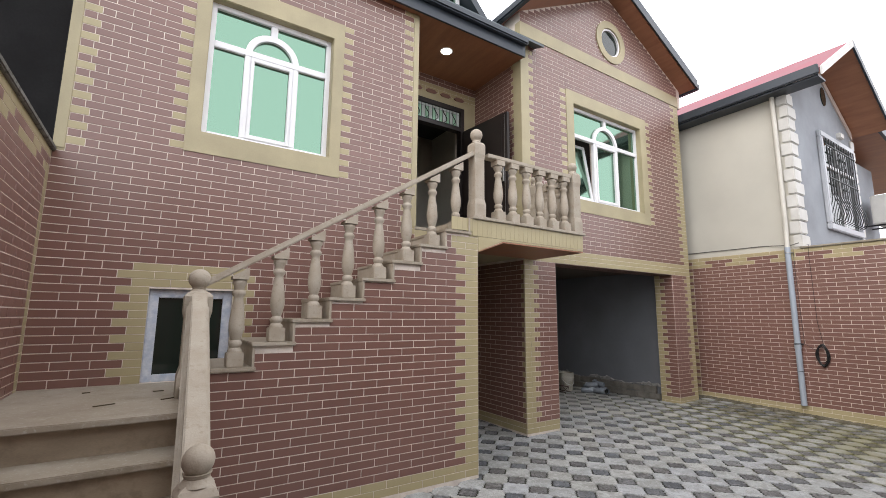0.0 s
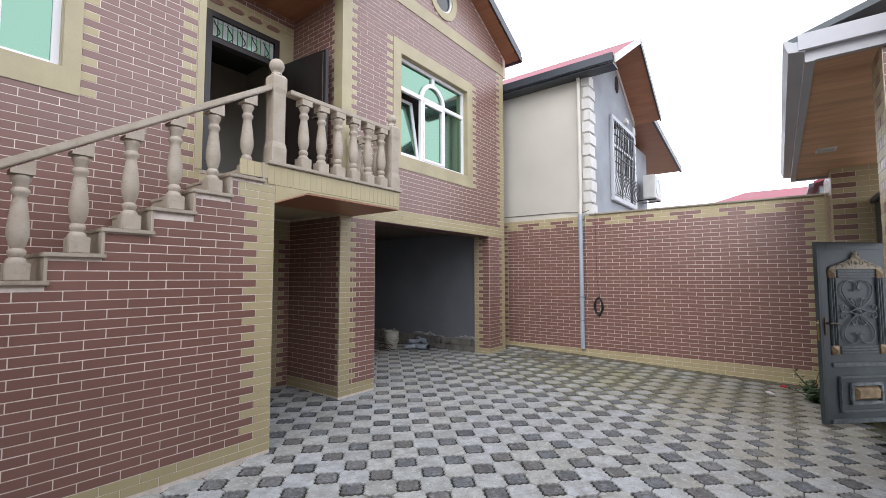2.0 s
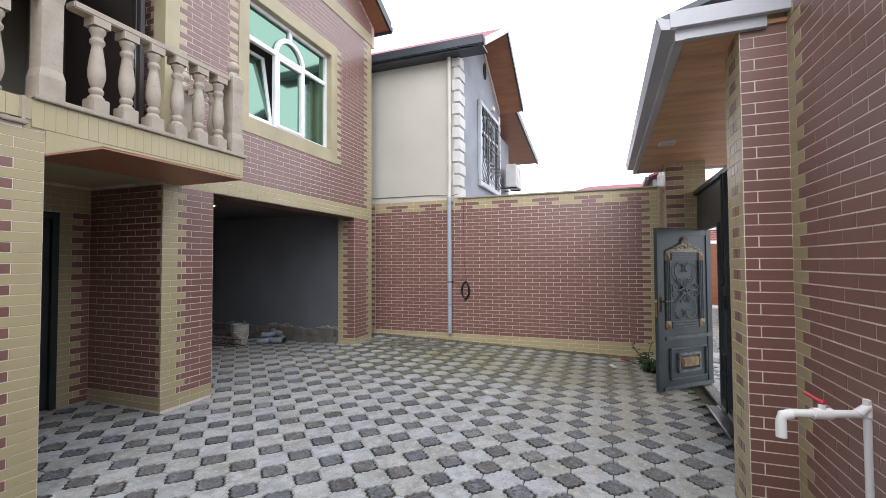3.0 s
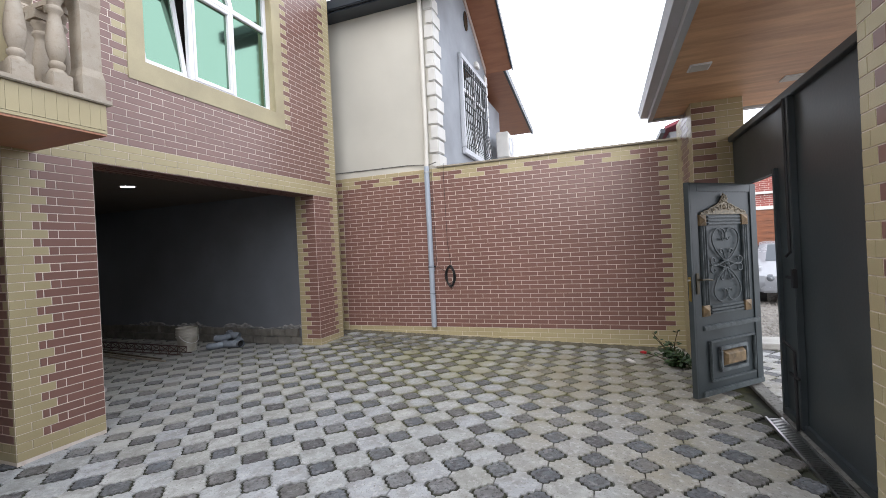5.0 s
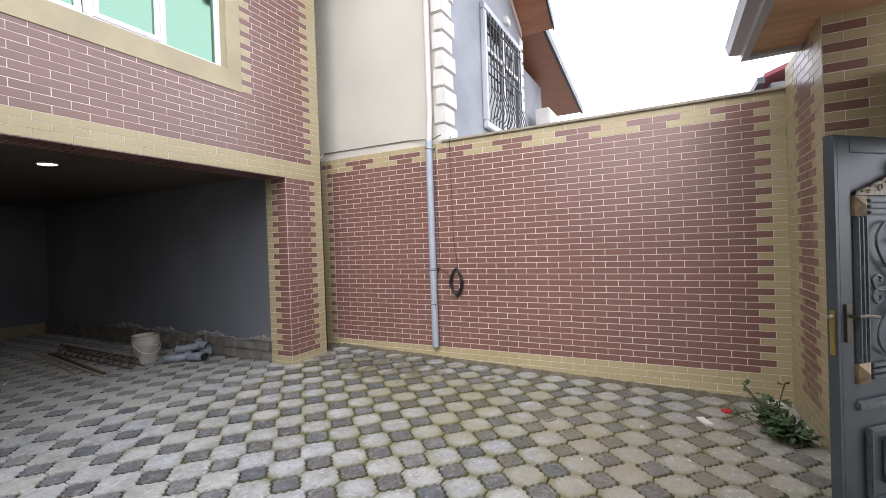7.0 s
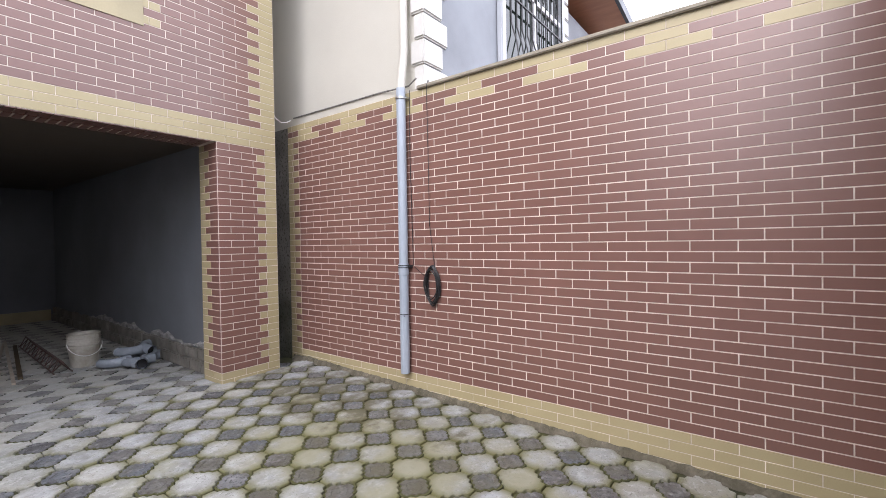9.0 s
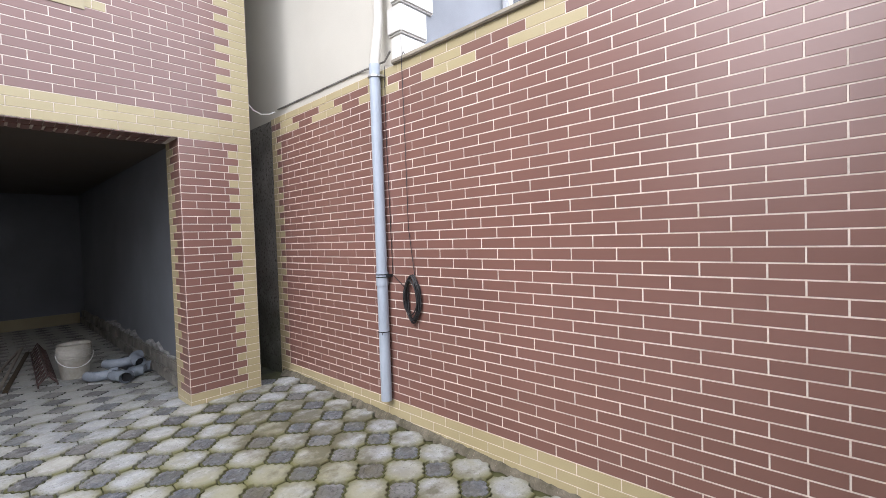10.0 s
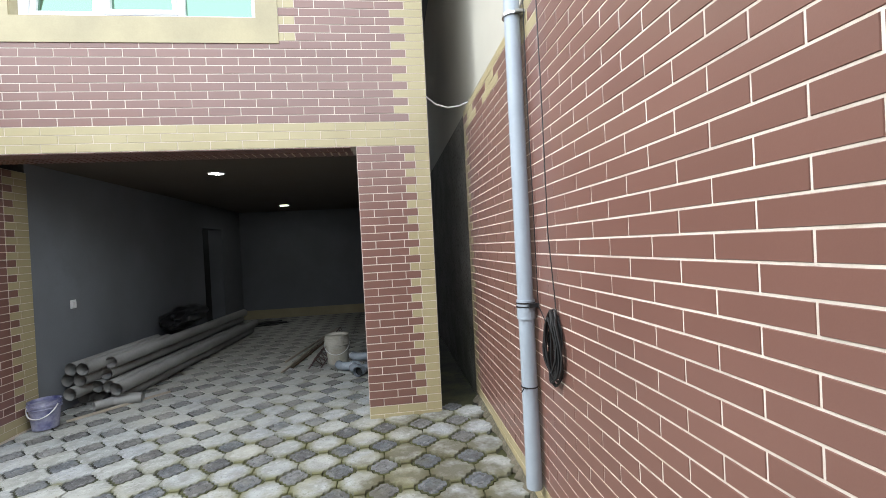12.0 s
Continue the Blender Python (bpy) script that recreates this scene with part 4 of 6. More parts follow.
arched_window("window_1", W1, "white framed window with arched light and mint reflective glass", False, (0.30, 0.69))
arched_window("window_2", W2, "white framed arched window with one sash tilted open", True)
# darkness behind the panes is painted on this wall
solid("wall_room_behind", Shape().box(W2[0] - 0.1, W2[1] + 0.1, F + 1.2, F + 1.3, 2.8, 5.4).box(W1[0] - 0.3, W1[1] + 0.3, F + 1.2, F + 1.3, 2.8, 5.2), DARKWALL, "plain room wall coloured dark for the unlit room", "wall")
cellar = thing("window_4", "low white framed cellar window with dark glass and film on its frame", "window", (W0[0], F + 0.05, W0[2]), kind="structure")
cw, ch = W0[1] - W0[0], W0[3] - W0[2]
FILM = material("protective_film", (0.62, 0.65, 0.70), 0.35, 0.2, 18, 60, 0.15, tint=(0.42, 0.48, 0.58))
s = Shape()
bar(s, 0, 0.075, 0, ch), bar(s, cw - 0.075, cw, 0, ch), bar(s, 0.075, cw - 0.075, 0, 0.06), bar(s, 0.075, cw - 0.075, ch - 0.075, ch)
part("frame", s, FILM, cellar)
part("pane", Shape().box(0.07, cw - 0.07, 0.03, 0.04, 0.05, ch - 0.07), GLASSDARK, cellar)
solid("wall_cellar", Shape().box(W0[0] - 0.2, W0[1] + 0.2, F + 0.8, F + 0.9, 0.5, 2.2), DARKWALL, "plain cellar wall coloured dark for the unlit cellar", "wall")

# ---- entry ----
frame_d = thing("door_1", "black steel entry door standing open with stained glass transom", "door", kind="structure")
s = Shape().box(DU[0], DU[0] + 0.07, BACK - 0.02, BACK + 0.1, DECK, DU[3]).box(DU[1] - 0.07, DU[1], BACK - 0.02, BACK + 0.1, DECK, DU[3])
s.box(DU[0] + 0.07, DU[1] - 0.07, BACK - 0.02, BACK + 0.1, DU[3] - 0.07, DU[3]).box(DU[0] + 0.07, DU[1] - 0.07, BACK - 0.02, BACK + 0.1, 4.55, 4.61)
part("door_frame", s, DOORDARK, frame_d)
STAINED = shiny("green_white_stained_glass", (0.32, 0.55, 0.40), 0.12, 0.3)
GLAZE = shiny("pale_leaded_glass", (0.55, 0.62, 0.60), 0.1, 0.4)
x = DU[0] + 0.09
k = 0
while x < DU[1] - 0.12:
    part("glass_piece", Shape().box(x, x + 0.055, BACK + 0.01, BACK + 0.02, 4.64, 4.83), STAINED if k % 2 else GLAZE, frame_d)
    part("glass_piece", Shape().box(x, x + 0.055, BACK + 0.01, BACK + 0.02, 4.835, 4.875), GLAZE, frame_d)
    x += 0.066
    k += 1
part("transom_backing", Shape().box(DU[0] + 0.07, DU[1] - 0.07, BACK + 0.025, BACK + 0.03, 4.61, 4.88), IRON, frame_d)
for j in range(5):
    xa = DU[0] + 0.13 + j * 0.17
    part("scroll", Shape().tube([(xa + 0.06 * math.sin(t * 0.5) * (1 - t / 16), BACK, 4.64 + 0.022 * t) for t in range(10)], 0.006, 6), IRON, frame_d)
leaf_m = pose(DU[1] - 0.02, BACK - 0.04, DECK, 0, 0, -84)
leaf_d = part("door_leaf", Shape().box(0, 0.98, -0.03, 0.03, 0.02, 1.94, leaf_m, c=0.006).box(0.10, 0.88, -0.042, -0.028, 0.15, 1.8, leaf_m, c=0.005), DOORDARK, frame_d)
part("handle", Shape().box(0.88, 0.92, -0.055, -0.03, 0.88, 1.12, leaf_m, c=0.004).box(0.78, 0.91, -0.075, -0.06, 1.02, 1.04, leaf_m, c=0.004), STEEL, leaf_d)
part("studs", Shape().box(0.93, 0.935, -0.035, -0.03, 0.1, 1.9, leaf_m), STEEL, leaf_d)
trim("trim_entry", Shape().box(DU[1] + 0.001, X2 - 0.012, BACK - 0.012, BACK, DECK, 5.06).box(X1 + 0.01, DU[0] - 0.001, BACK - 0.012, BACK, DECK, 5.06).box(DU[0] - 0.001, DU[1] + 0.001, BACK - 0.012, BACK, DU[3] + 0.001, 5.06), "plain yellow surround of the entry door")
for k in range(4):
    xo = 2.95 + 0.27 * k
    z0o, w = 5.09, 0.105
    s = Shape().prism([(xo - w, z0o), (xo - w * 0.6, z0o - 0.032), (xo + w * 0.6, z0o - 0.032), (xo + w, z0o), (xo + w * 0.6, z0o + 0.032), (xo - w * 0.6, z0o + 0.032)], "y", BACK - 0.02, BACK)
    tagged(part("brick_ornament", s, RED), "pointed red brick set in the yellow band", "ornament", "bricks over the entry", "structure")
door2 = thing("door_2", "dark green steel door under the platform", "door", kind="structure")
part("door_frame", Shape().box(DL[0], DL[0] + 0.06, BACK - 0.01, BACK + 0.1, 0, DL[3]).box(DL[1] - 0.06, DL[1], BACK - 0.01, BACK + 0.1, 0, DL[3]).box(DL[0] + 0.06, DL[1] - 0.06, BACK - 0.01, BACK + 0.1, DL[3] - 0.06, DL[3]), DOORGREEN, door2)
lf = part("door_leaf", Shape().box(DL[0] + 0.06, DL[1] - 0.06, BACK + 0.03, BACK + 0.07, 0.01, DL[3] - 0.06, c=0.005).box(DL[0] + 0.16, DL[1] - 0.16, BACK + 0.02, BACK + 0.03, 0.2, 0.9).box(DL[0] + 0.16, DL[1] - 0.16, BACK + 0.02, BACK + 0.03, 1.05, 1.8), DOORGREEN, door2)
part("handle", Shape().box(DL[0] + 0.09, DL[0] + 0.12, BACK - 0.01, BACK + 0.03, 0.9, 1.1, c=0.004).box(DL[0] + 0.09, DL[0] + 0.2, BACK - 0.025, BACK - 0.012, 1.0, 1.02), STEEL, lf)
solid("wall_entry_left", Shape().box(X1 - 0.001, X1 + 0.004, F + 0.2, BACK, DECK, EAVE), YRENDER, "yellow side of the entry recess", "wall")


def spot(x, y, z, label, r=0.08):
    ob = thing("ceiling_light", label, "lamp", (x, y, z), "recessed ceiling lights")
    part("rim", Shape().lathe([(r * 1.15, 0.0), (r * 1.2, -0.006), (r, -0.012), (r * 0.95, 0.0)], 24), PVC, ob, smooth=True)
    part("diffuser", Shape().lathe([(0.002, -0.009), (r * 0.96, -0.009), (r * 0.96, -0.001), (0.002, -0.001)], 24, closed=False), LAMPGLOW, ob)
    return ob


spot(3.05, 4.95, EAVE, "lit round recessed lamp in the timber soffit")
spot(6.1, 6.12, 2.43, "lit round recessed lamp in the garage ceiling")
spot(6.0, 9.9, 2.43, "lit round recessed lamp in the garage ceiling")

# dormer over the entry
dormer = thing("dormer", "glazed gable dormer with dark frame on the roof", "dormer")
dx, dz, dh, dw = 3.0, 5.95, 1.15, 1.05
part("glass", Shape().prism([(dx - dw, dz), (dx + dw, dz), (dx, dz + dh)], "y", 5.28, 5.29), GLASS, dormer)
for sg in (-1, 1):
    part("rake_board", Shape().prism([(dx, dz + dh), (dx + sg * dw, dz), (dx + sg * (dw + 0.16), dz), (dx, dz + dh + 0.17)], "y", 5.05, 7.5), FASCIA, dormer)
    part("glazing_bar", Shape().box(dx + sg * 0.45 - 0.03, dx + sg * 0.45 + 0.03, 5.24, 5.28, dz, dz + dh * 0.55), PVC, dormer)
part("sill", Shape().box(dx - dw, dx + dw, 5.2, 5.6, dz - 0.1, dz), FASCIA, dormer)

# ---- lintel underside, garage plinth ----
under = Shape()
x = GA[0] + 0.01
while x < GA[1] - 0.06:
    under.box(x, x + COURSE - JOINT, F + 0.005, F + 0.17, 2.323, 2.3295).box(x + 0.02, x + 0.02 + COURSE - JOINT - 0.012, F + 0.179, F + 0.345, 2.323, 2.3295)
    x += COURSE
solid("lintel_bricks", under, RED, "red brick underside of the garage lintel", "brickwork")
plinth = Shape()
random.seed(7)
for k in range(26):
    y = F + 0.40 + k * 0.26
    for row in range(2):
        h = 0.12 + random.uniform(-0.01, 0.015)
        plinth.box(7.93 - 0.03 * (1 - row) + random.uniform(-0.01, 0.01), 7.979, y + 0.13 * row, y + 0.13 * row + 0.25, 0.121 * row, 0.121 * row + h, c=0.012)
solid("plinth_garage", plinth, material("bare_block", (0.25, 0.235, 0.205), 0.9, 0.2, 6, 50, 0.6, tint=(0.15, 0.14, 0.12)), "bare block plinth at the foot of the garage wall", "plinth")
solid("baseboard", Shape().box(4.702, 7.9, GB - 0.02, GB - 0.001, 0, 0.2), YRENDER, "yellow plinth band at the back of the garage", "baseboard")

# ---- downpipe, cable coil ----
dp = thing("downpipe", "grey plastic downpipe clipped to the brick wall", "pipe")
PXD, PYD = EAST - 0.055, 3.02
part("pipe", Shape().tube([(PXD, PYD, 0.165), (PXD, PYD, 1.42), (PXD, PYD, 2.74)], 0.042, 16), BLUEPIPE, dp, smooth=True)
part("socket", Shape().tube([(PXD, PYD, 1.06), (PXD, PYD, 1.16)], 0.048, 16), BLUEPIPE, dp, smooth=True)
clip = part("clip", Shape().tube([(PXD, PYD, 1.122), (PXD, PYD, 1.129)], 0.051, 16).tube([(PXD, PYD, 1.141), (PXD, PYD, 1.148)], 0.051, 16).box(PXD, EAST - 0.003, PYD - 0.065, PYD - 0.045, 1.124, 1.146), IRON, dp, "thin black pipe clip")
part("tie", Shape().tube([(PXD, PYD, 0.70), (PXD, PYD, 0.706)], 0.046, 16).tube([(PXD - 0.04, PYD - 0.03, 0.703), (PXD - 0.06, PYD - 0.05, 0.69)], 0.003, 5), IRON, dp, "thin black tie round the pipe")
part("upper_clip", Shape().tube([(PXD, PYD, 2.64), (PXD, PYD, 2.655)], 0.052, 16).box(PXD, EAST - 0.003, PYD - 0.065, PYD - 0.045, 2.64, 2.655), STEEL, dp)
part("offset", Shape().tube([(PXD, PYD, 2.73), (PXD + 0.005, PYD, 2.80), (PXD + 0.04, PYD + 0.01, 2.95), (PXD + 0.06, PYD + 0.01, 3.1), (PXD + 0.06, PYD + 0.01, 5.5)], 0.038, 14), CREAM, dp, "cream upper pipe", smooth=True)
coil = thing("cable_coil", "coil of thin black cable hung on the brick wall", "cable")
rng = random.Random(3)
for k in range(9):
    r1, r2 = 0.075 + rng.uniform(-0.02, 0.02), 0.155 + rng.uniform(-0.03, 0.02)
    off, ph = EAST - 0.016 - 0.004 * k, rng.uniform(0, 6)
    part("loop", Shape().tube([(off + 0.006 * math.sin(3 * t + ph), 2.715 + r1 * math.cos(t), 0.975 + r2 * math.sin(t) + 0.01 * math.sin(2 * t + ph)) for t in [2 * math.pi * i / 26 for i in range(27)]], 0.0055, 5), BLACK, coil)
part("lead", Shape().tube([(EAST - 0.015, 2.69, 1.10), (EAST - 0.02, 2.74, 1.5), (EAST - 0.018, 2.745, 2.1), (EAST - 0.02, 2.75, 2.62), (EAST - 0.03, 2.74, 2.72), (EAST - 0.02, 2.73, 2.76), (EAST + 0.05, 2.78, 2.77)], 0.003, 5), BLACK, coil)
part("lead", Shape().tube([(EAST - 0.012, 2.955, 2.72), (EAST - 0.014, 2.96, 2.2), (EAST - 0.012, 2.95, 1.6), (EAST - 0.014, 2.94, 1.14), (EAST - 0.02, 2.80, 1.05)], 0.003, 5), BLACK, coil)
tagged(part("cable", Shape().tube([(X3 + 0.0, F + 0.05, 2.76), (8.5, F + 0.12, 2.715), (8.62, F + 0.2, 2.71), (8.74, F + 0.28, 2.75), (EAST + 0.05, F + 0.33, 2.80)], 0.007, 6), PVC), "thin white cable slung across the gap", "cable", "", "thing")
tagged(part("conduit", Shape().tube([(EAST - 0.03, 2.86, 2.80), (EAST + 0.03, 3.0, 2.78), (NX - 0.01, 3.4, 2.82), (NX - 0.01, EY1, 2.83)], 0.008, 6), CONCRETE), "thin grey cable along the wall top", "cable", "", "thing")

# ---- neighbour details ----
qz = 2.73
k = 0
while qz < 5.5:
    wide = 0.15 if k % 2 else 0.11
    part("quoin", Shape().box(NX - 0.03, NX + (0.26 if k % 2 else 0.34), NY - 0.035, NY + wide - 0.02, qz + 0.008, qz + 0.225, c=0.014), WHITE, nb)
    qz += 0.233
    k += 1
nw = part("window", Shape().box(10.3, 12.0, NY - 0.02, NY + 0.02, 3.32, 5.02), GLASSDARK, nb)
s = Shape()
for a, b, c, d in ((10.2, 12.1, 5.02, 5.14), (10.2, 12.1, 3.2, 3.32), (10.2, 10.31, 3.32, 5.02), (11.99, 12.1, 3.32, 5.02)):
    s.box(a, b, NY - 0.08, NY - 0.006, c, d, c=0.015)
part("frame", s, GUTTER, nw)
part("mullion", Shape().box(11.12, 11.18, NY - 0.05, NY - 0.02, 3.32, 5.02).box(10.31, 11.99, NY - 0.05, NY - 0.02, 4.45, 4.51), PVC, nw)
grille = part("grille", Shape().box(10.33, 11.97, NY - 0.11, NY - 0.09, 4.2, 4.22).box(10.33, 11.97, NY - 0.11, NY - 0.09, 4.85, 4.87), IRON, nb)
for i in range(12):
    x = 10.38 + i * 0.14
    s = Shape().tube([(x, NY - 0.10, 5.0), (x, NY - 0.10, 3.9), (x, NY - 0.17, 3.65), (x, NY - 0.19, 3.5), (x, NY - 0.16, 3.4), (x, NY - 0.09, 3.36)], 0.009, 6)
    part("rod", s, IRON, grille)
    if i % 3 == 0:
        part("scroll", Shape().tube([(x + 0.08 + 0.07 * math.cos(t) * (1 - t / 9), NY - 0.10, 4.55 + 0.14 * math.sin(t) * (1 - t / 9)) for t in [0.5 * q for q in range(14)]], 0.008, 5), IRON, grille)
part("bracket", Shape().box(11.05, 11.25, NY - 0.16, NY - 0.08, 5.14, 5.26, c=0.015), WHITE, nb)
part("vent", Shape().prism([(10.85 + 0.13 * math.cos(2 * math.pi * i / 20), 6.02 + 0.2 * math.sin(2 * math.pi * i / 20)) for i in range(20)], "y", NY - 0.02, NY - 0.005), GLASSDARK, nb)
part("gutter", Shape().box(NX - 0.36, NX - 0.301, NY - 0.60, 13, 5.50, 5.67, c=0.015).box(NX - 0.301, NX + 0.02, NY - 0.58, 13, 5.47, 5.505), FASCIA, nb)
part("raking_trim", Shape().prism([(8.87, 5.42), (10.6, 6.47), (12.33, 5.42), (12.33, 5.58), (10.6, 6.63), (8.87, 5.58)], "y", NY - 0.03, NY - 0.006), material("pale_pink_trim", (0.55, 0.45, 0.40), 0.7, 0.08, 3, 60, 0.1), nb)
qz = 3.0
while qz < 5.3:
    part("quoin", Shape().box(12.15, 12.37, NY - 0.035, NY - 0.006, qz + 0.01, qz + 0.22, c=0.012), WHITE, nb)
    qz += 0.24
wing = thing("neighbour_wing", "lower wing of the next house with dark eaves", "house")
part("wall", Shape().box(12.36, 15.0, NY + 0.3, 9, 2.0, 5.3), GREYREN, wing)
part("soffit", Shape().prism([(12.37, 5.82), (17.1, 5.12), (17.1, 5.16), (12.37, 5.86)], "y", NY - 0.3, 9), SOFFIT, wing)
part("gutter", Shape().prism([(12.37, 5.80), (17.15, 5.09), (17.15, 5.26), (12.37, 5.98)], "y", NY - 0.36, NY - 0.3), FASCIA, wing)
ac = thing("air_conditioner", "white outdoor air conditioner unit on the grey wall", "air conditioner", (14.15, NY - 0.03, 3.74))
part("case", Shape().box(-0.42, 0.42, -0.16, 0.16, 0.0, 0.68, c=0.02), WHITE, ac)
part("fan_grille", Shape().lathe([(0.25, 0), (0.25, 0.012), (0.22, 0.014), (0.22, 0.004), (0.02, 0.004)], 24, pose(-0.08, -0.16, 0.34, 90, 0, 0)), GUTTER, ac)
part("bracket", Shape().box(-0.3, -0.26, -0.16, 0.36, -0.03, 0), IRON, ac)
part("bracket", Shape().box(0.26, 0.3, -0.16, 0.36, -0.03, 0), IRON, ac)

# ---- canopy over the gate ----
can = thing("gate_canopy", "gate canopy with pine soffit and pale grey gutters", "canopy", (-0.12, -0.13, -0.06))
CX0, CX1, CY0, CY1, CZ = 4.0, 8.42, -1.95, 0.0, 2.965
for i in range(24):
    x = CX0 + 0.02 + i * (CX1 - CX0 - 0.10) / 24
    part("soffit_board", Shape().box(x, x + (CX1 - CX0 - 0.10) / 24 - 0.0015, CY0 + 0.1, CY1 - 0.10, CZ - 0.015, CZ + 0.01), PINE, can)
part("fascia", Shape().box(CX0, CX1, CY1 - 0.10, CY1 - 0.05, CZ - 0.04, CZ + 0.10), GUTTER, can)
part("gutter", Shape().prism([(CY1 - 0.05, CZ + 0.02), (CY1 + 0.03, CZ + 0.03), (CY1 + 0.055, CZ + 0.11), (CY1 + 0.045, CZ + 0.115), (CY1 + 0.0, CZ + 0.09), (CY1 - 0.05, CZ + 0.09)], "x", CX0 - 0.03, CX1 + 0.02), GUTTER, can)
part("fascia", Shape().box(CX1 - 0.08, CX1, CY0, CY1 - 0.10, CZ - 0.04, CZ + 0.12), GUTTER, can)
part("fascia", Shape().box(CX0 - 0.04, CX0 + 0.0, SOUTH - 0.0, CY1 - 0.02, CZ + 0.03, CZ + 0.13).box(CX0, CX0 + 0.04, PY0, CY1 - 0.10, CZ - 0.035, CZ + 0.03), GUTTER, can)
part("roof_sheet", Shape().prism([(CY1 + 0.03, CZ + 0.11), (CY0, CZ + 0.75), (CY0, CZ + 0.7), (CY1 + 0.03, CZ + 0.08)], "x", CX0 - 0.02, CX1 + 0.02), ROOFGREY, can)
for i in range(22):
    x = CX0 + 0.02 + i * 0.2
    part("roof_rib", Shape().prism([(CY1 + 0.03, CZ + 0.112), (CY0, CZ + 0.752), (CY0, CZ + 0.775), (CY1 + 0.03, CZ + 0.135)], "x", x, x + 0.03), ROOFGREY, can)
for x, y in ((6.57, -0.45), (7.31, -1.36)):
    ob = thing("square_light", "unlit square white lamp in the pine soffit", "lamp", (x, y, CZ - 0.075), "canopy lamps")
    part("rim", Shape().box(-0.085, 0.085, -0.085, 0.085, -0.014, 0.0, c=0.004), PVC, ob)
    part("diffuser", Shape().box(-0.07, 0.07, -0.07, 0.07, -0.018, -0.014), WHITE, ob)
far_roof = thing("far_roof", "red sheet roof just beyond the boundary wall", "roof", (0, -0.40, 0))
part("roof_sheet", Shape().prism([(-0.08, 2.95), (-1.0, 3.29), (-1.0, 3.33), (-0.08, 2.99)], "x", 9.15, 10.6), ROOFRED, far_roof)
part("gutter", Shape().box(9.15, 10.6, -0.08, -0.02, 2.90, 2.96), FASCIA, far_roof)
part("wall", Shape().box(9.3, 10.4, -0.9, -0.15, -0.2, 2.93), GREYREN, far_roof)

# ---- gate ----
GY = -0.90
gate = thing("gate", "grey green sheet steel double gate with wicket opening", "gate", (-0.11, -0.05, -0.09))
s = pierced(Shape(), 6.25, 7.86, 0.05, 2.52, [(6.62, 7.46, 0.04, 1.99)], GY - 0.02, GY)
part("panel", s, GATE, gate)
part("panel", Shape().box(4.43, 6.22, GY - 0.02, GY, 0.05, 2.52), GATE, gate)
part("top_rail", Shape().box(4.43, 7.86, GY - 0.03, GY + 0.04, 2.50, 2.56, c=0.005), GATE, gate)
part("bottom_rail", Shape().box(4.43, 6.62, GY - 0.03, GY + 0.03, 0.03, 0.09, c=0.005), GATE, gate)
part("jamb", Shape().box(6.58, 6.625, GY - 0.03, GY + 0.03, 0.03, 2.03, c=0.004), GATE, gate)
part("jamb", Shape().box(7.455, 7.50, GY - 0.03, GY + 0.03, 0.03, 2.03, c=0.004), GATE, gate)
part("header", Shape().box(6.625, 7.455, GY - 0.03, GY + 0.03, 1.99, 2.03, c=0.004), GATE, gate)
part("stile", Shape().box(6.20, 6.245, GY, GY + 0.045, 0.05, 2.5, c=0.004), GATE, gate)
bolt = part("slide_bolt", Shape().tube([(6.26, GY + 0.05, 0.02), (6.26, GY + 0.05, 0.62)], 0.011, 8).tube([(6.26, GY + 0.05, 0.62), (6.34, GY + 0.09, 0.68)], 0.009, 8), IRON, gate)
part("slide_bolt", Shape().tube([(6.26, GY + 0.05, 1.35), (6.26, GY + 0.05, 2.5)], 0.011, 8).tube([(6.26, GY + 0.05, 1.36), (6.18, GY + 0.10, 1.33)], 0.009, 8), IRON, gate)
part("latch", Shape().box(6.18, 6.34, GY + 0.045, GY + 0.06, 1.16, 1.18), IRON, gate)
part("keeper", Shape().box(6.15, 6.19, GY + 0.045, GY + 0.075, 1.10, 1.24, c=0.004), IRON, gate)
part("latch", Shape().box(6.18, 6.36, GY + 0.045, GY + 0.06, 0.42, 0.44), IRON, gate)
part("sill", Shape().box(4.43, 7.86, GY - 0.06, GY + 0.06, -0.012, 0.025, c=0.005), CONCRETE, gate)
drain = thing("drain_channel", "narrow galvanised drain grating along the gate", "drain", (-0.11, -0.05, -0.052))
part("frame", Shape().box(4.45, 6.45, GY + 0.085, GY + 0.10, -0.012, 0.012).box(4.45, 6.45, GY + 0.19, GY + 0.205, -0.012, 0.012), STEEL, drain)
for i in range(66):
    part("slat", Shape().box(4.46 + 0.03 * i, 4.472 + 0.03 * i, GY + 0.10, GY + 0.19, -0.012, 0.010), STEEL, drain)

LM = pose(6.675, -0.338, -0.045, 0, 0, -45.6)
wicket = thing("wicket_gate", "open grey green steel wicket with gilt ornaments and scrolls", "gate", LM)
LW, LH = 0.945, 1.95
part("leaf", Shape().box(0, LW, 0, 0.03, 0, LH, c=0.003), GATE, wicket)
s = Shape().box(0, 0.09, -0.012, 0, 0, LH, c=0.003).box(LW - 0.09, LW, -0.012, 0, 0, LH, c=0.003).box(0.09, LW - 0.09, -0.012, 0, LH - 0.08, LH, c=0.003).box(0.09, LW - 0.09, -0.012, 0, 0, 0.05, c=0.003)
part("frame", s, GATE, wicket)
part("edge_strip", Shape().box(-0.02, 0.0, -0.012, 0.035, 0, LH), GATE, wicket)
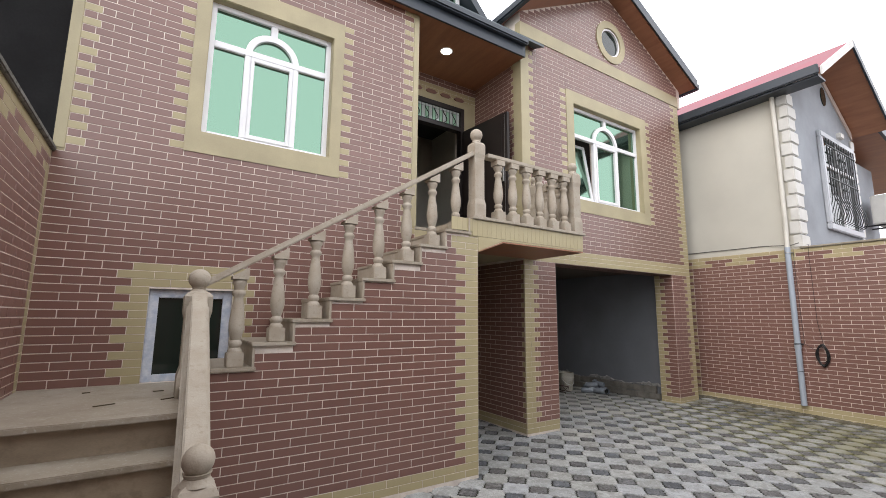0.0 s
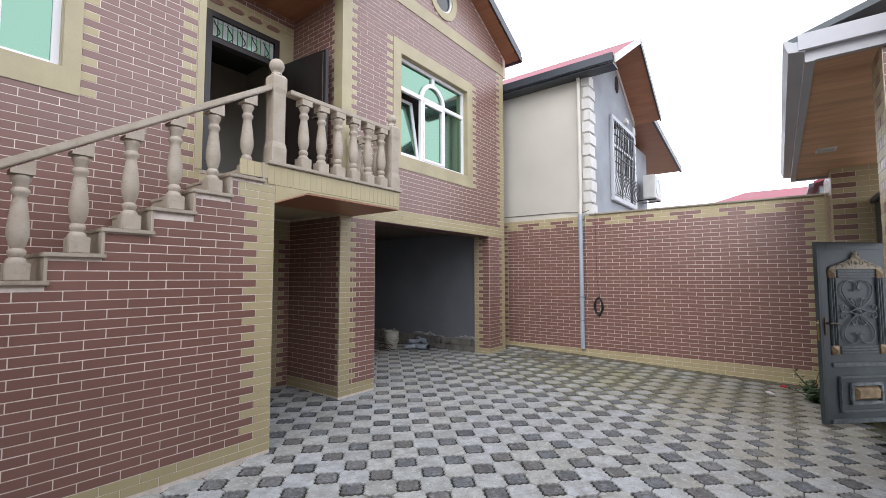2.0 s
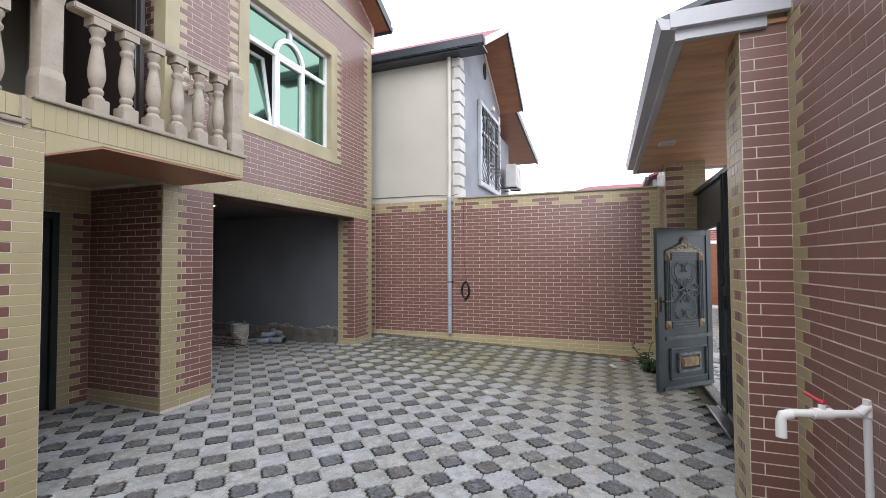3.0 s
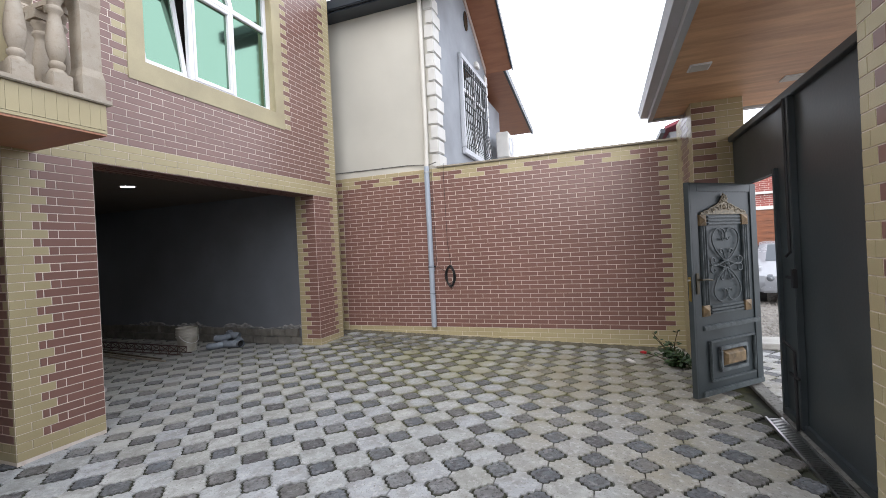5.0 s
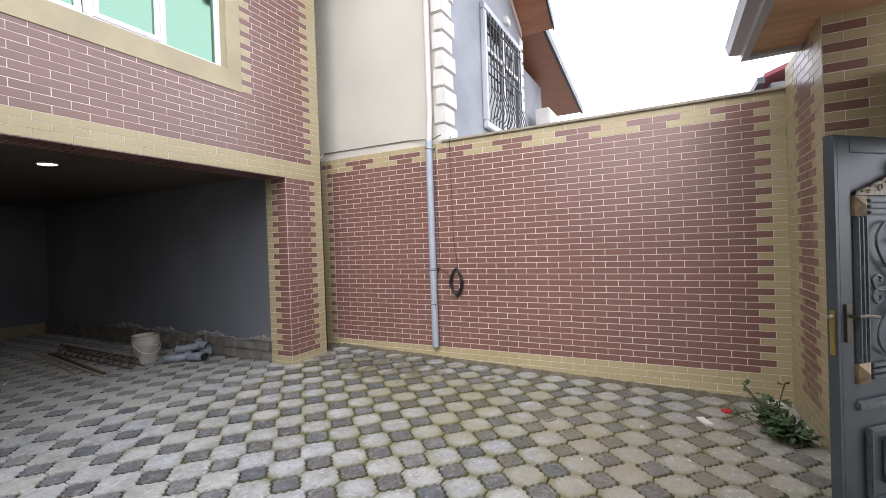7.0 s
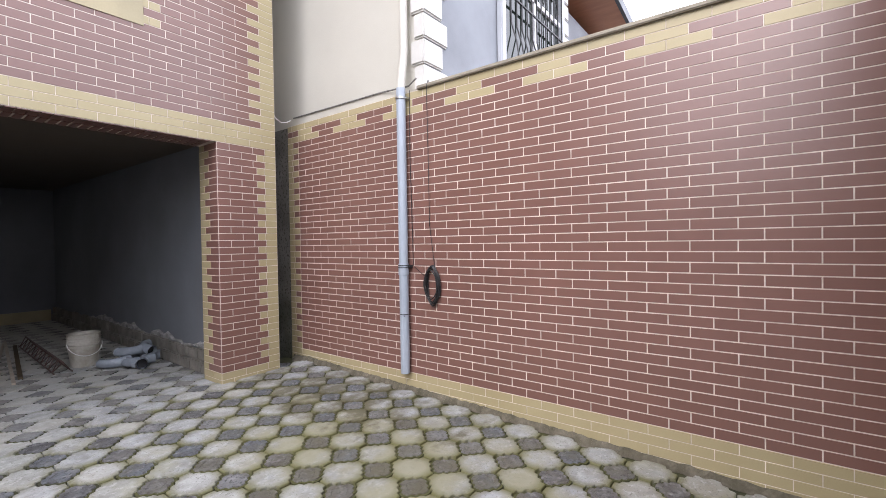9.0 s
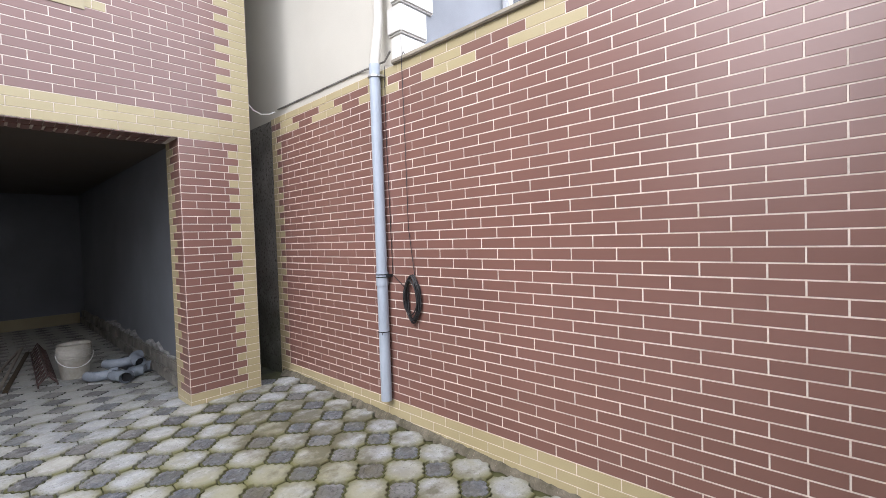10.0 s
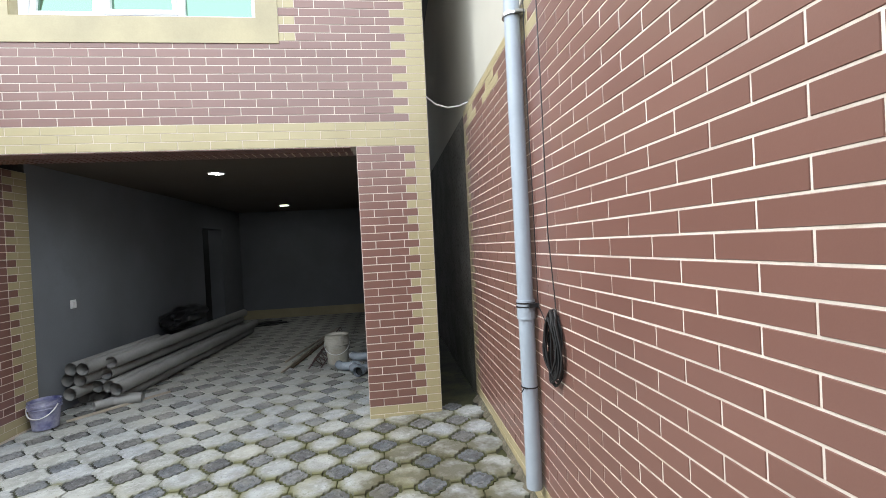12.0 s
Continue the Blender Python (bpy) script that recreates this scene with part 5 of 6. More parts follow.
part("mid_rail", Shape().box(0.09, LW - 0.03, -0.03, -0.001, 0.60, 0.645, c=0.008), WORNLIT, wicket)
part("foot_rail", Shape().box(0.05, LW - 0.01, -0.03, -0.013, 0.005, 0.055, c=0.006), WORNLIT, wicket)
px0, px1, pz0, pz1 = 0.10, 0.79, 0.73, 1.655
for j in range(3):
    for xx in (px0 + 0.012 + 0.03 * j, px1 - 0.032 - 0.03 * j):
        part("reed", Shape().box(xx, xx + 0.018, -0.028, -0.001, pz0 + 0.10, pz1 - 0.10, c=0.005), WORNLIT, wicket)
    for zz in (pz0 + 0.012 + 0.03 * j, pz1 - 0.032 - 0.03 * j):
        part("reed", Shape().box(px0 + 0.11, px1 - 0.11, -0.026, -0.001, zz, zz + 0.018, c=0.005), WORNLIT, wicket)
for xx in (px0, px1 - 0.09):
    for zz in (pz0, pz1 - 0.10):
        part("corner_block", Shape().add([(xx, -0.001, zz), (xx + 0.09, -0.001, zz), (xx + 0.09, -0.001, zz + 0.10), (xx, -0.001, zz + 0.10), (xx + 0.045, -0.045, zz + 0.05), (xx, -0.022, zz), (xx + 0.09, -0.022, zz), (xx + 0.09, -0.022, zz + 0.10), (xx, -0.022, zz + 0.10)],
                                         [(5, 6, 4), (6, 7, 4), (7, 8, 4), (8, 5, 4), (0, 1, 6, 5), (1, 2, 7, 6), (2, 3, 8, 7), (3, 0, 5, 8)]), GOLD, wicket, "gilt pyramid corner block")
crest = Shape().prism([(0.16, 1.622), (0.81, 1.622), (0.80, 1.645), (0.70, 1.66), (0.62, 1.70), (0.55, 1.725), (0.52, 1.77), (0.485, 1.82), (0.45, 1.77), (0.42, 1.725), (0.35, 1.70), (0.27, 1.66), (0.17, 1.645)], "y", -0.024, -0.013)
for sg in (-1, 1):
    for cu, cz, r0 in ((0.075, 1.685, 0.042), (0.165, 1.662, 0.032), (0.25, 1.645, 0.020)):
        crest.tube([(0.485 + sg * (cu + r0 * (1 - t / 9) * math.cos(t)), -0.026, cz + r0 * (1 - t / 9) * math.sin(t)) for t in [0.5 * q for q in range(16)]], r0 * 0.16, 6)
    crest.tube([(0.485 + sg * (0.02 + 0.028 * t), -0.026, 1.735 - 0.0095 * t + 0.006 * math.sin(2.2 * t)) for t in [0.5 * q for q in range(21)]], 0.006, 6)
    for k in range(3):
        a = radians(25 + 28 * k)
        crest.tube([(0.485, -0.026, 1.74), (0.485 + sg * 0.03 * math.cos(a), -0.03, 1.745 + 0.03 * math.sin(a)), (0.485 + sg * 0.055 * math.cos(a), -0.026, 1.745 + 0.065 * math.sin(a))], 0.0065, 6)
crest.ball((0.485, -0.022, 1.69), 0.024, 12).ball((0.485, -0.024, 1.80), 0.014, 10)
crest.v = [(x - 0.04, y, z + 0.035) for x, y, z in crest.v]
part("crest", crest, CAST, wicket, "dull gilt cast crest", smooth=True)


def smooth_line(pts, n=6):
    out = []
    p = [Vector(q) for q in pts]
    for i in range(len(p) - 1):
        a, b, c, d = p[max(i - 1, 0)], p[i], p[i + 1], p[min(i + 2, len(p) - 1)]
        for k in range(n):
            t = k / n
            out.append(0.5 * (2 * b + (c - a) * t + (2 * a - 5 * b + 4 * c - d) * t * t + (3 * b - a - 3 * c + d) * t ** 3))
    return out + [p[-1]]


ccx, ccz = 0.445, 1.19
heart = [(0.055, 0.25), (0.045, 0.23), (0.02, 0.235), (0.006, 0.265), (0.02, 0.312), (0.07, 0.338), (0.135, 0.325), (0.185, 0.27), (0.185, 0.21), (0.14, 0.135), (0.05, 0.055), (-0.05, 0.022),
         (-0.14, -0.005), (-0.205, 0.005), (-0.225, 0.045), (-0.195, 0.07), (-0.165, 0.055), (-0.17, 0.035)]
curl = [(-0.05, -0.05), (0.0, 0.02), (0.03, 0.09), (0.05, 0.135), (0.078, 0.142), (0.088, 0.12), (0.065, 0.106)]
for sx in (-1, 1):
    for sz in (-1, 1):
        for line, r in ((heart, 0.0075), (curl, 0.007)):
            part("scroll", Shape().tube(smooth_line([(ccx + sx * u, -0.022, ccz + sz * v) for u, v in line]), r, 6), WORNLIT, wicket, smooth=True)
part("rosette", Shape().ball((ccx, -0.03, ccz), 0.02, 12), WORNLIT, wicket, smooth=True)
for a, b, c, d, w in ((0.17, 0.82, 0.12, 0.50, 0.02), (0.30, 0.70, 0.195, 0.43, 0.035)):
    s = Shape().box(a, b, -0.03, -0.001, c, c + w, c=0.006).box(a, b, -0.03, -0.001, d - w, d, c=0.006).box(a, a + w, -0.03, -0.001, c + w, d - w, c=0.006).box(b - w, b, -0.03, -0.001, c + w, d - w, c=0.006)
    part("panel_moulding", s, WORNLIT if w < 0.03 else material("worn_grey_moulding", (0.14, 0.16, 0.165), 0.5, 0.3, 14, 60, 0.3), wicket)
part("panel_block", Shape().add([(0.345, -0.001, 0.24), (0.655, -0.001, 0.24), (0.655, -0.001, 0.385), (0.345, -0.001, 0.385), (0.375, -0.05, 0.27), (0.625, -0.05, 0.27), (0.625, -0.05, 0.355), (0.375, -0.05, 0.355)],
                                [(4, 5, 6, 7), (0, 1, 5, 4), (1, 2, 6, 5), (2, 3, 7, 6), (3, 0, 4, 7)]), GOLD, wicket, "gilt raised block")
hp = part("handle_plate", Shape().box(0.022, 0.066, -0.022, -0.012, 0.94, 1.13, c=0.004), BRASS, wicket)
part("lever", Shape().tube([(0.05, -0.02, 1.07), (0.05, -0.06, 1.07), (0.10, -0.065, 1.072), (0.18, -0.062, 1.06)], 0.009, 8), BRASS, hp, smooth=True)
part("lock_plate", Shape().box(-0.026, -0.0205, 0.0, 0.024, 0.88, 1.10, c=0.002), shiny("yellow_brass", (0.45, 0.32, 0.10), 0.35, 0.9), wicket, "brass lock plate")
part("knob", Shape().tube([(-0.05, 0.01, 1.07), (0.0, 0.01, 1.07)], 0.009, 8), STEEL, hp)

# ---- tap ----
tap = thing("garden_tap", "white plastic water pipe with red lever tap", "tap")
a, b = Vector((3.18, -0.755, 0.87)), Vector((3.09, -0.45, 0.87))
part("riser", Shape().tube([(a.x, a.y, 0.0), (a.x, a.y, 0.93)], 0.016, 12), WHITEPIPE, tap, smooth=True)
part("elbow", Shape().tube([(a.x, a.y, 0.86), (a.x, a.y, 0.90), a.lerp(b, 0.12)], 0.021, 12), WHITEPIPE, tap, smooth=True)
part("arm", Shape().tube([a, b], 0.016, 12), WHITEPIPE, tap, smooth=True)
part("valve", Shape().tube([a.lerp(b, 0.45), a.lerp(b, 0.68)], 0.023, 12).tube([a.lerp(b, 0.56), a.lerp(b, 0.56) + Vector((0, 0, 0.04))], 0.014, 10), WHITEPIPE, tap, smooth=True)
v = a.lerp(b, 0.56) + Vector((0, 0, 0.045))
part("lever", Shape().tube([v, v + Vector((0.012, 0.014, 0.01)), v + Vector((0.028, 0.034, 0.022)), v + Vector((0.034, 0.048, 0.03))], 0.008, 8).ball(v, 0.014, 10), REDPLASTIC, tap, "red lever")
part("spout", Shape().tube([b - Vector((0, 0.02, 0)), b + Vector((0, 0.015, -0.01)), b + Vector((0, 0.02, -0.035)), b + Vector((0, 0.02, -0.10))], 0.020, 12), WHITEPIPE, tap, smooth=True)


# ---- rose bush, litter ----
def rose_bush(x, y):
    ob = thing("rose_bush", "small straggling rose bush with one red bloom", "plant", Matrix.Translation((x, y, fall(x, y) - 0.01)) @ Matrix.Scale(1.15, 4))
    r = random.Random(11)
    stems, leaves = Shape(), Shape()
    ends = []
    for i in range(24):
        a, ln = r.uniform(0, 2 * math.pi), r.uniform(0.08, 0.25)
        up = r.uniform(0.05, 0.19)
        ends.append([(0.03 * math.cos(a), 0.03 * math.sin(a), 0), (ln * 0.5 * math.cos(a), ln * 0.4 * math.sin(a), up * 0.7), (ln * math.cos(a), ln * 0.72 * math.sin(a), up)])
    tall = [[(0, 0.02, 0), (0.02, 0.12, 0.2), (0.03, 0.22, 0.34)], [(0, 0, 0), (0.02, 0.02, 0.2), (0.05, -0.02, 0.36)],
            [(0, 0.03, 0), (0.0, 0.16, 0.09), (0.01, 0.30, 0.13)], [(0, 0, 0), (0.05, 0.10, 0.16), (0.10, 0.18, 0.26)]]
    ends += tall
    for e in ends:
        line = smooth_line(e, 5)
        stems.tube(line, 0.004, 5)
        for q in range(7 if e in tall else 17):
            p = line[r.randrange(3, len(line))]
            d = Vector((r.uniform(-1, 1), r.uniform(-1, 1), r.uniform(-0.35, 0.6))).normalized()
            sd = d.cross(Vector((0, 0, 1))).normalized()
            up = sd.cross(d)
            c = p + d * r.uniform(0.02, 0.06)
            L, w = r.uniform(0.022, 0.036), r.uniform(0.014, 0.02)
            leaves.add([c - d * L, c - d * L * 0.3 + sd * w - up * 0.004, c + d * L * 0.4 + sd * w * 0.8 - up * 0.004, c + d * L, c + d * L * 0.4 - sd * w * 0.8 - up * 0.004, c - d * L * 0.3 - sd * w - up * 0.004, c + up * 0.004],
                       [(0, 1, 6), (1, 2, 6), (2, 3, 6), (3, 4, 6), (4, 5, 6), (5, 0, 6)])
    part("stems", stems, STALK, ob)
    tagged(part("foliage", leaves, LEAF, ob), "", "", "", "stuff")
    bloom = Shape()
    for i in range(14):
        a, t = i * 2.4, 0.006 + 0.0016 * i
        c = Vector((0.012, 0.315, 0.135))
        bloom.ball(c + Vector((t * math.cos(a), t * math.sin(a), 0.006 - 0.0005 * i)), 0.014, 8, 0.8)
    part("bloom", bloom, ROSE, ob, "red rose bloom", smooth=True)


rose_bush(7.99, -0.35)
scrap = thing("litter", "white scrap of packaging lying on the pavers", "litter", pose(8.04, 0.165, fall(8.04, 0.165) + 0.001, 0, 0, 25))
part("flap", Shape().box(-0.075, 0.075, -0.03, 0.03, 0.0, 0.022, c=0.003), PAPER, scrap)
packet = thing("litter", "crushed grey packet lying on the mossy pavers", "litter", pose(7.52, 1.30, fall(7.52, 1.3) + 0.001, 0, 0, -35))
part("flap", Shape().box(-0.05, 0.05, -0.02, 0.02, 0.0, 0.02, c=0.004), GREYPIPE, packet)
part("band", Shape().box(-0.035, 0.035, -0.012, 0.012, 0.02, 0.0225), DIRT, packet)
for x, y, a in ((7.62, -0.02, 10), (7.25, 0.30, 70), (7.70, 0.62, 40), (6.95, 0.95, 10)):
    tagged(part("litter", Shape().box(-0.012, 0.012, -0.006, 0.006, 0, 0.008, pose(x, y, fall(x, y) + 0.001, 0, 0, a), c=0.002), PAPER), "tiny white crumb of rubbish on the pavers", "litter", "crumbs in the yard", "thing")
stone_b = tagged(part("loose_block", Shape().box(-0.09, 0.09, -0.05, 0.05, 0, 0.12, pose(8.50, -0.40, fall(8.50, -0.40) - 0.005, 0, 0, 15), c=0.015), BEIGE), "pale loose block in the corner by the rose", "block", "", "thing")


for x, y, a, ln in ((-0.39, 3.58, 25, 0.12), (-0.02, 3.66, 32, 0.16), (-0.54, 4.18, 5, 0.05), (-0.10, 4.02, 10, 0.07)):
    tagged(part("twig", Shape().box(-ln / 2, ln / 2, -0.006, 0.006, 0, 0.006, pose(x, y, LAND, 0, 0, a), c=0.002), STALK), "thin brown splinter lying on the landing", "twig", "splinters on the landing", "thing")

# ---- garage things ----
def bucket(x, y, r, h, mat, label, wire=True):
    ob = thing("bucket", label, "bucket", (x, y, 0.0))
    part("pail", Shape().lathe([(r * 0.80, 0.0), (r * 0.98, h * 0.8), (r * 1.03, h * 0.82), (r * 1.0, h), (r * 1.05, h), (r * 1.05, h * 0.985), (r * 0.96, h * 0.98), (r * 0.78, 0.01)], 28), mat, ob, smooth=True)
    for q in (0.72, 0.86):
        part("ridge", Shape().lathe([(r * 0.95, h * q), (r * 1.06, h * (q + 0.01)), (r * 1.06, h * (q + 0.03)), (r * 0.95, h * (q + 0.04))], 28), mat, ob, smooth=True)
    if wire:
        part("handle", Shape().tube([(r * 1.05 * math.cos(t), -r * 0.75 * math.sin(t) - 0.02, h * 0.86 - r * 0.9 * math.sin(t)) for t in [math.pi * i / 14 for i in range(15)]], 0.005, 6), WHITEPIPE, ob)
    return ob


bucket(7.29, 6.68, 0.155, 0.31, BUCKET, "dirty white builder's bucket, heaped with more rims")
bucket(7.29, 6.68, 0.152, 0.325, BUCKET, "second dirty white bucket nested in the first", False).location.z = 0.045
bucket(4.86, 5.17, 0.118, 0.25, PAILBLUE, "white and blue paint pail with wire handle")


BLUEFIT = material("glossy_blue_grey_fitting", (0.30, 0.335, 0.375), 0.25, 0.12, 9, 60, 0.03)


def elbow(x, y, z, turn, lean):
    ob = thing("pipe_fitting", "grey plastic drain elbow lying on the pavers", "pipe fitting", pose(x, y, z, lean, 0, turn), "loose pipe fittings")
    line = [(0, -0.14, 0), (0, -0.05, 0), (0.015, 0.0, 0.0), (0.06, 0.05, 0.0), (0.12, 0.065, 0)]
    part("body", Shape().tube(smooth_line(line, 4), 0.052, 14, cap=False), BLUEFIT, ob, smooth=True)
    part("collar", Shape().tube([(0, -0.17, 0), (0, -0.10, 0)], 0.06, 14, cap=False).tube([(0, -0.17, 0), (0, -0.105, 0)], 0.053, 14, cap=False), BLUEFIT, ob, smooth=True)
    # black disc set in the opening as the shade inside the elbow
    part("bore_shade", Shape().tube([(0, -0.12, 0), (0, -0.115, 0)], 0.052, 14), IRON, ob)


for q in ((7.52, 6.12, 0.06, 35, 0), (7.66, 6.06, 0.06, -20, 0), (7.76, 6.30, 0.06, 60, 0), (7.60, 6.24, 0.15, 100, 0), (7.80, 6.16, 0.06, 170, 0), (7.70, 6.45, 0.07, 30, 0), (7.42, 6.20, 0.06, 95, 0), (7.74, 6.28, 0.17, 15, 10)):
    elbow(*q)
pm = Vector((4.945, 5.66, 0)), Vector((5.20, 9.3, 0))
rr = random.Random(5)
for row, count in ((0, 4), (1, 4), (2, 3), (3, 3)):
    for i in range(count):
        sx = -0.175 + 0.130 * i + 0.065 * (row % 2)
        z = 0.064 + row * 0.119
        j = rr.uniform(-0.14, 0.14) + (0.12 if row == 0 else 0.0)
        ob = thing("drain_pipe", "long grey plastic drain pipe in a stack", "pipe", None, "stacked drain pipes")
        far = 0.42 if row == 3 and i < 2 else (0.55 if row == 2 and i == 1 else 1.0)
        pa, pb = pm[0] + Vector((sx, j, z)), pm[1] + Vector((sx + rr.uniform(-0.03, 0.03), j + rr.uniform(-0.4, 0.2), z))
        pb = pa.lerp(pb, far)
        part("tube", Shape().tube([pa, pb], 0.063, 18, cap=False).tube([pa, pb], 0.0585, 18, cap=False), GREYPIPE, ob, smooth=True)
        part("rim", Shape().tube([pa, pa.lerp(pb, 0.002 / far)], 0.063, 18, cap=False), WHITEPIPE if rr.random() < 0.2 else GREYPIPE, ob, smooth=True)
        # black disc a little way in stands for the pipe's dark inside
        part("bore_shade", Shape().tube([pa.lerp(pb, 0.06 / far), pa.lerp(pb, 0.062 / far)], 0.0585, 18), IRON, ob)
b = bmesh.new()
bmesh.ops.create_icosphere(b, subdivisions=4, radius=1)
for q in b.verts:
    n1 = noise.noise(q.co * 2.2) * 0.25 + noise.noise(q.co * 6) * 0.08
    q.co = Vector((q.co.x * 0.23, q.co.y * 0.62, max(-0.95, q.co.z) * 0.15)) * (1 + n1)
solid("plastic_sack", Shape().merge(b, pose(4.96, 7.75, 0.60, 0, 0, 4)), SACK, "crumpled black plastic sack on the pipes", "sack", "thing", True)
for k, (x0, y0, x1, y1, w) in enumerate(((6.65, 6.35, 6.99, 9.18, 0.03), (6.58, 6.87, 6.95, 9.0, 0.025), (6.73, 6.55, 7.02, 8.7, 0.04))):
    d = Vector((x1 - x0, y1 - y0, 0))
    m = Matrix.Translation((x0, y0, 0.0)) @ d.to_track_quat("X", "Z").to_matrix().to_4x4()
    solid("batten", Shape().box(0, d.length, -w / 2, w / 2, 0.0, 0.022, m, c=0.003), STALK if k == 2 else STONE, "thin batten lying on the garage floor", "batten", "thing")
REDPRIMER = material("red_primer", (0.13, 0.078, 0.068), 0.7, 0.25, 20, 60, 0.2)
lattice = thing("lattice_girder", "rusty red steel lattice strip lying beside the bucket", "girder", pose(7.04, 6.40, 0.0, 0, 0, 88))
for yy in (-0.075, 0.075):
    part("chord", Shape().tube([(0, yy, 0.02), (2.2, yy, 0.02)], 0.008, 6), REDPRIMER, lattice)
part("chord", Shape().tube([(0, 0, 0.13), (2.2, 0, 0.13)], 0.009, 6), REDPRIMER, lattice)
for yy in (-0.075, 0.075):
    part("lacing", Shape().tube([(0.1 * k, yy if k % 2 else 0.0, 0.02 if k % 2 else 0.13) for k in range(23)], 0.006, 5), REDPRIMER, lattice)
rt = random.Random(4)
torn = Shape()
run = [(F + 0.40 + 0.06 * k, 0.235 + 0.02 * rt.random(), 0.262 + 0.05 * rt.random() ** 2 + 0.03 * math.sin(k * 0.35), 0.01 + 0.02 * rt.random()) for k in range(70)]
for (ya, la, ha, oa), (yb, lb, hb, ob_) in zip(run, run[1:]):
    torn.add([(7.979, ya, ha), (7.979, yb, hb), (7.979 - ob_ - 0.012, yb, hb - 0.012), (7.979 - oa - 0.012, ya, ha - 0.012), (7.979 - ob_ - 0.006, yb, lb), (7.979 - oa - 0.006, ya, la)],
             [(0, 1, 2, 3), (3, 2, 4, 5)])
solid("torn_plaster", torn, material("raw_cement", (0.40, 0.395, 0.38), 0.9, 0.25, 15, 70, 0.5), "ragged raw cement edge above the block plinth", "plaster")
tagged(part("light_switch", Shape().box(4.70, 4.712, 5.80, 5.88, 1.0, 1.09, c=0.003).box(4.712, 4.718, 5.81, 5.835, 1.02, 1.07).box(4.712, 4.718, 5.845, 5.87, 1.02, 1.07), PVC), "white double light switch on the grey wall", "switch", "", "thing")
ds = thing("floor_debris", "dark dropped rag at the back of the garage", "rag", pose(5.4, 10.3, 0, 0, 0, 20))
b = bmesh.new()
bmesh.ops.create_icosphere(b, subdivisions=3, radius=1)
for q in b.verts:
    q.co = Vector((q.co.x * 0.45, q.co.y * 0.2, max(0, q.co.z) * 0.06)) * (1 + 0.4 * noise.noise(q.co * 3))
part("cloth", Shape().merge(b), IRON, ds)
off = thing("pipe_offcut", "short grey pipe offcuts heaped by the stack", "pipe", None, "loose pipe fittings")
for x, y, a, ln in ((5.12, 5.62, 10, 0.3), (5.16, 5.78, -20, 0.25), (5.06, 5.50, 50, 0.2)):
    d = Vector((math.cos(radians(a)), math.sin(radians(a)), 0)) * ln
    part("tube", Shape().tube([(x, y, 0.05), (x + d.x, y + d.y, 0.05)], 0.045, 12, cap=False), GREYPIPE, off, smooth=True)
solid("batten", Shape().box(0, 0.9, -0.012, 0.012, 0, 0.02, pose(4.98, 5.25, 0.0, 0, 0, 50)), STONE, "thin batten by the paint pail", "batten", "thing")

# ---- street beyond the gate ----
solid("pavement", Shape().box(4.4, 9.25, -2.15, -1.051, -0.19, -0.17), BED, "pavers outside the gate", "pavement")
solid("road_slab", Shape().box(9.35, 9.85, -7, -0.9, -0.19, -0.11, c=0.01), material("pale_concrete", (0.40, 0.39, 0.36), 0.85, 0.15, 3, 60, 0.4), "pale worn concrete strip beside the road", "pavement")
pebbles = Shape()
rg = random.Random(9)
for k in range(3200):
    d = rg.random()
    x, y = 9.2 + 6.5 * d, -1.2 - 4.2 * rg.random() * (0.35 + 0.65 * d)
    if 9.33 < x < 9.87:
        continue
    r = rg.uniform(0.012, 0.035)
    a = rg.uniform(0, 3)
    c, sn = math.cos(a) * r, math.sin(a) * r
    pebbles.add([(x + c, y + sn, -0.188), (x - sn, y + c, -0.188), (x - c, y - sn, -0.188), (x + sn, y - c, -0.188), (x + 0.2 * c, y + 0.2 * sn, -0.188 + r * rg.uniform(0.6, 1.0))], [(0, 1, 4), (1, 2, 4), (2, 3, 4), (3, 0, 4)])
PEBBLE = material("pebbles", (0.30, 0.28, 0.25), 0.9, 0.2, 6, 60, 0.3, tint=(0.17, 0.155, 0.135), island=0.25)
solid("pebbles", pebbles, PEBBLE, "loose grey brown road gravel", "gravel", "stuff")
hs = thing("street_house", "red brick house across the street with white string courses", "house")
part("wall", Shape().box(19, 19.4, -14, 2.1, -0.2, 3.95), MORTAR, hs)
part("string_course", Shape().box(18.94, 19, -14, 2.1, 2.62, 2.70), WHITE, hs)
part("string_course", Shape().box(18.94, 19, -14, 2.1, 3.40, 3.47), WHITE, hs)
gd = part("garage_door", Shape().box(18.97, 19, -4.86, -2.4, -0.05, 2.12, c=0.005), ORANGEWOOD, hs)
for k in range(11):
    part("slat", Shape().box(18.955, 18.97, -4.84, -2.42, 0.05 + 0.19 * k, 0.225 + 0.19 * k, c=0.004), ORANGEWOOD, gd)
part("surround", Shape().box(18.92, 19, -5.02, -4.86, -0.05, 2.22).box(18.92, 19, -4.86, -2.24, 2.12, 2.22).box(18.92, 19, -2.40, -2.24, -0.05, 2.12), WHITE, hs)
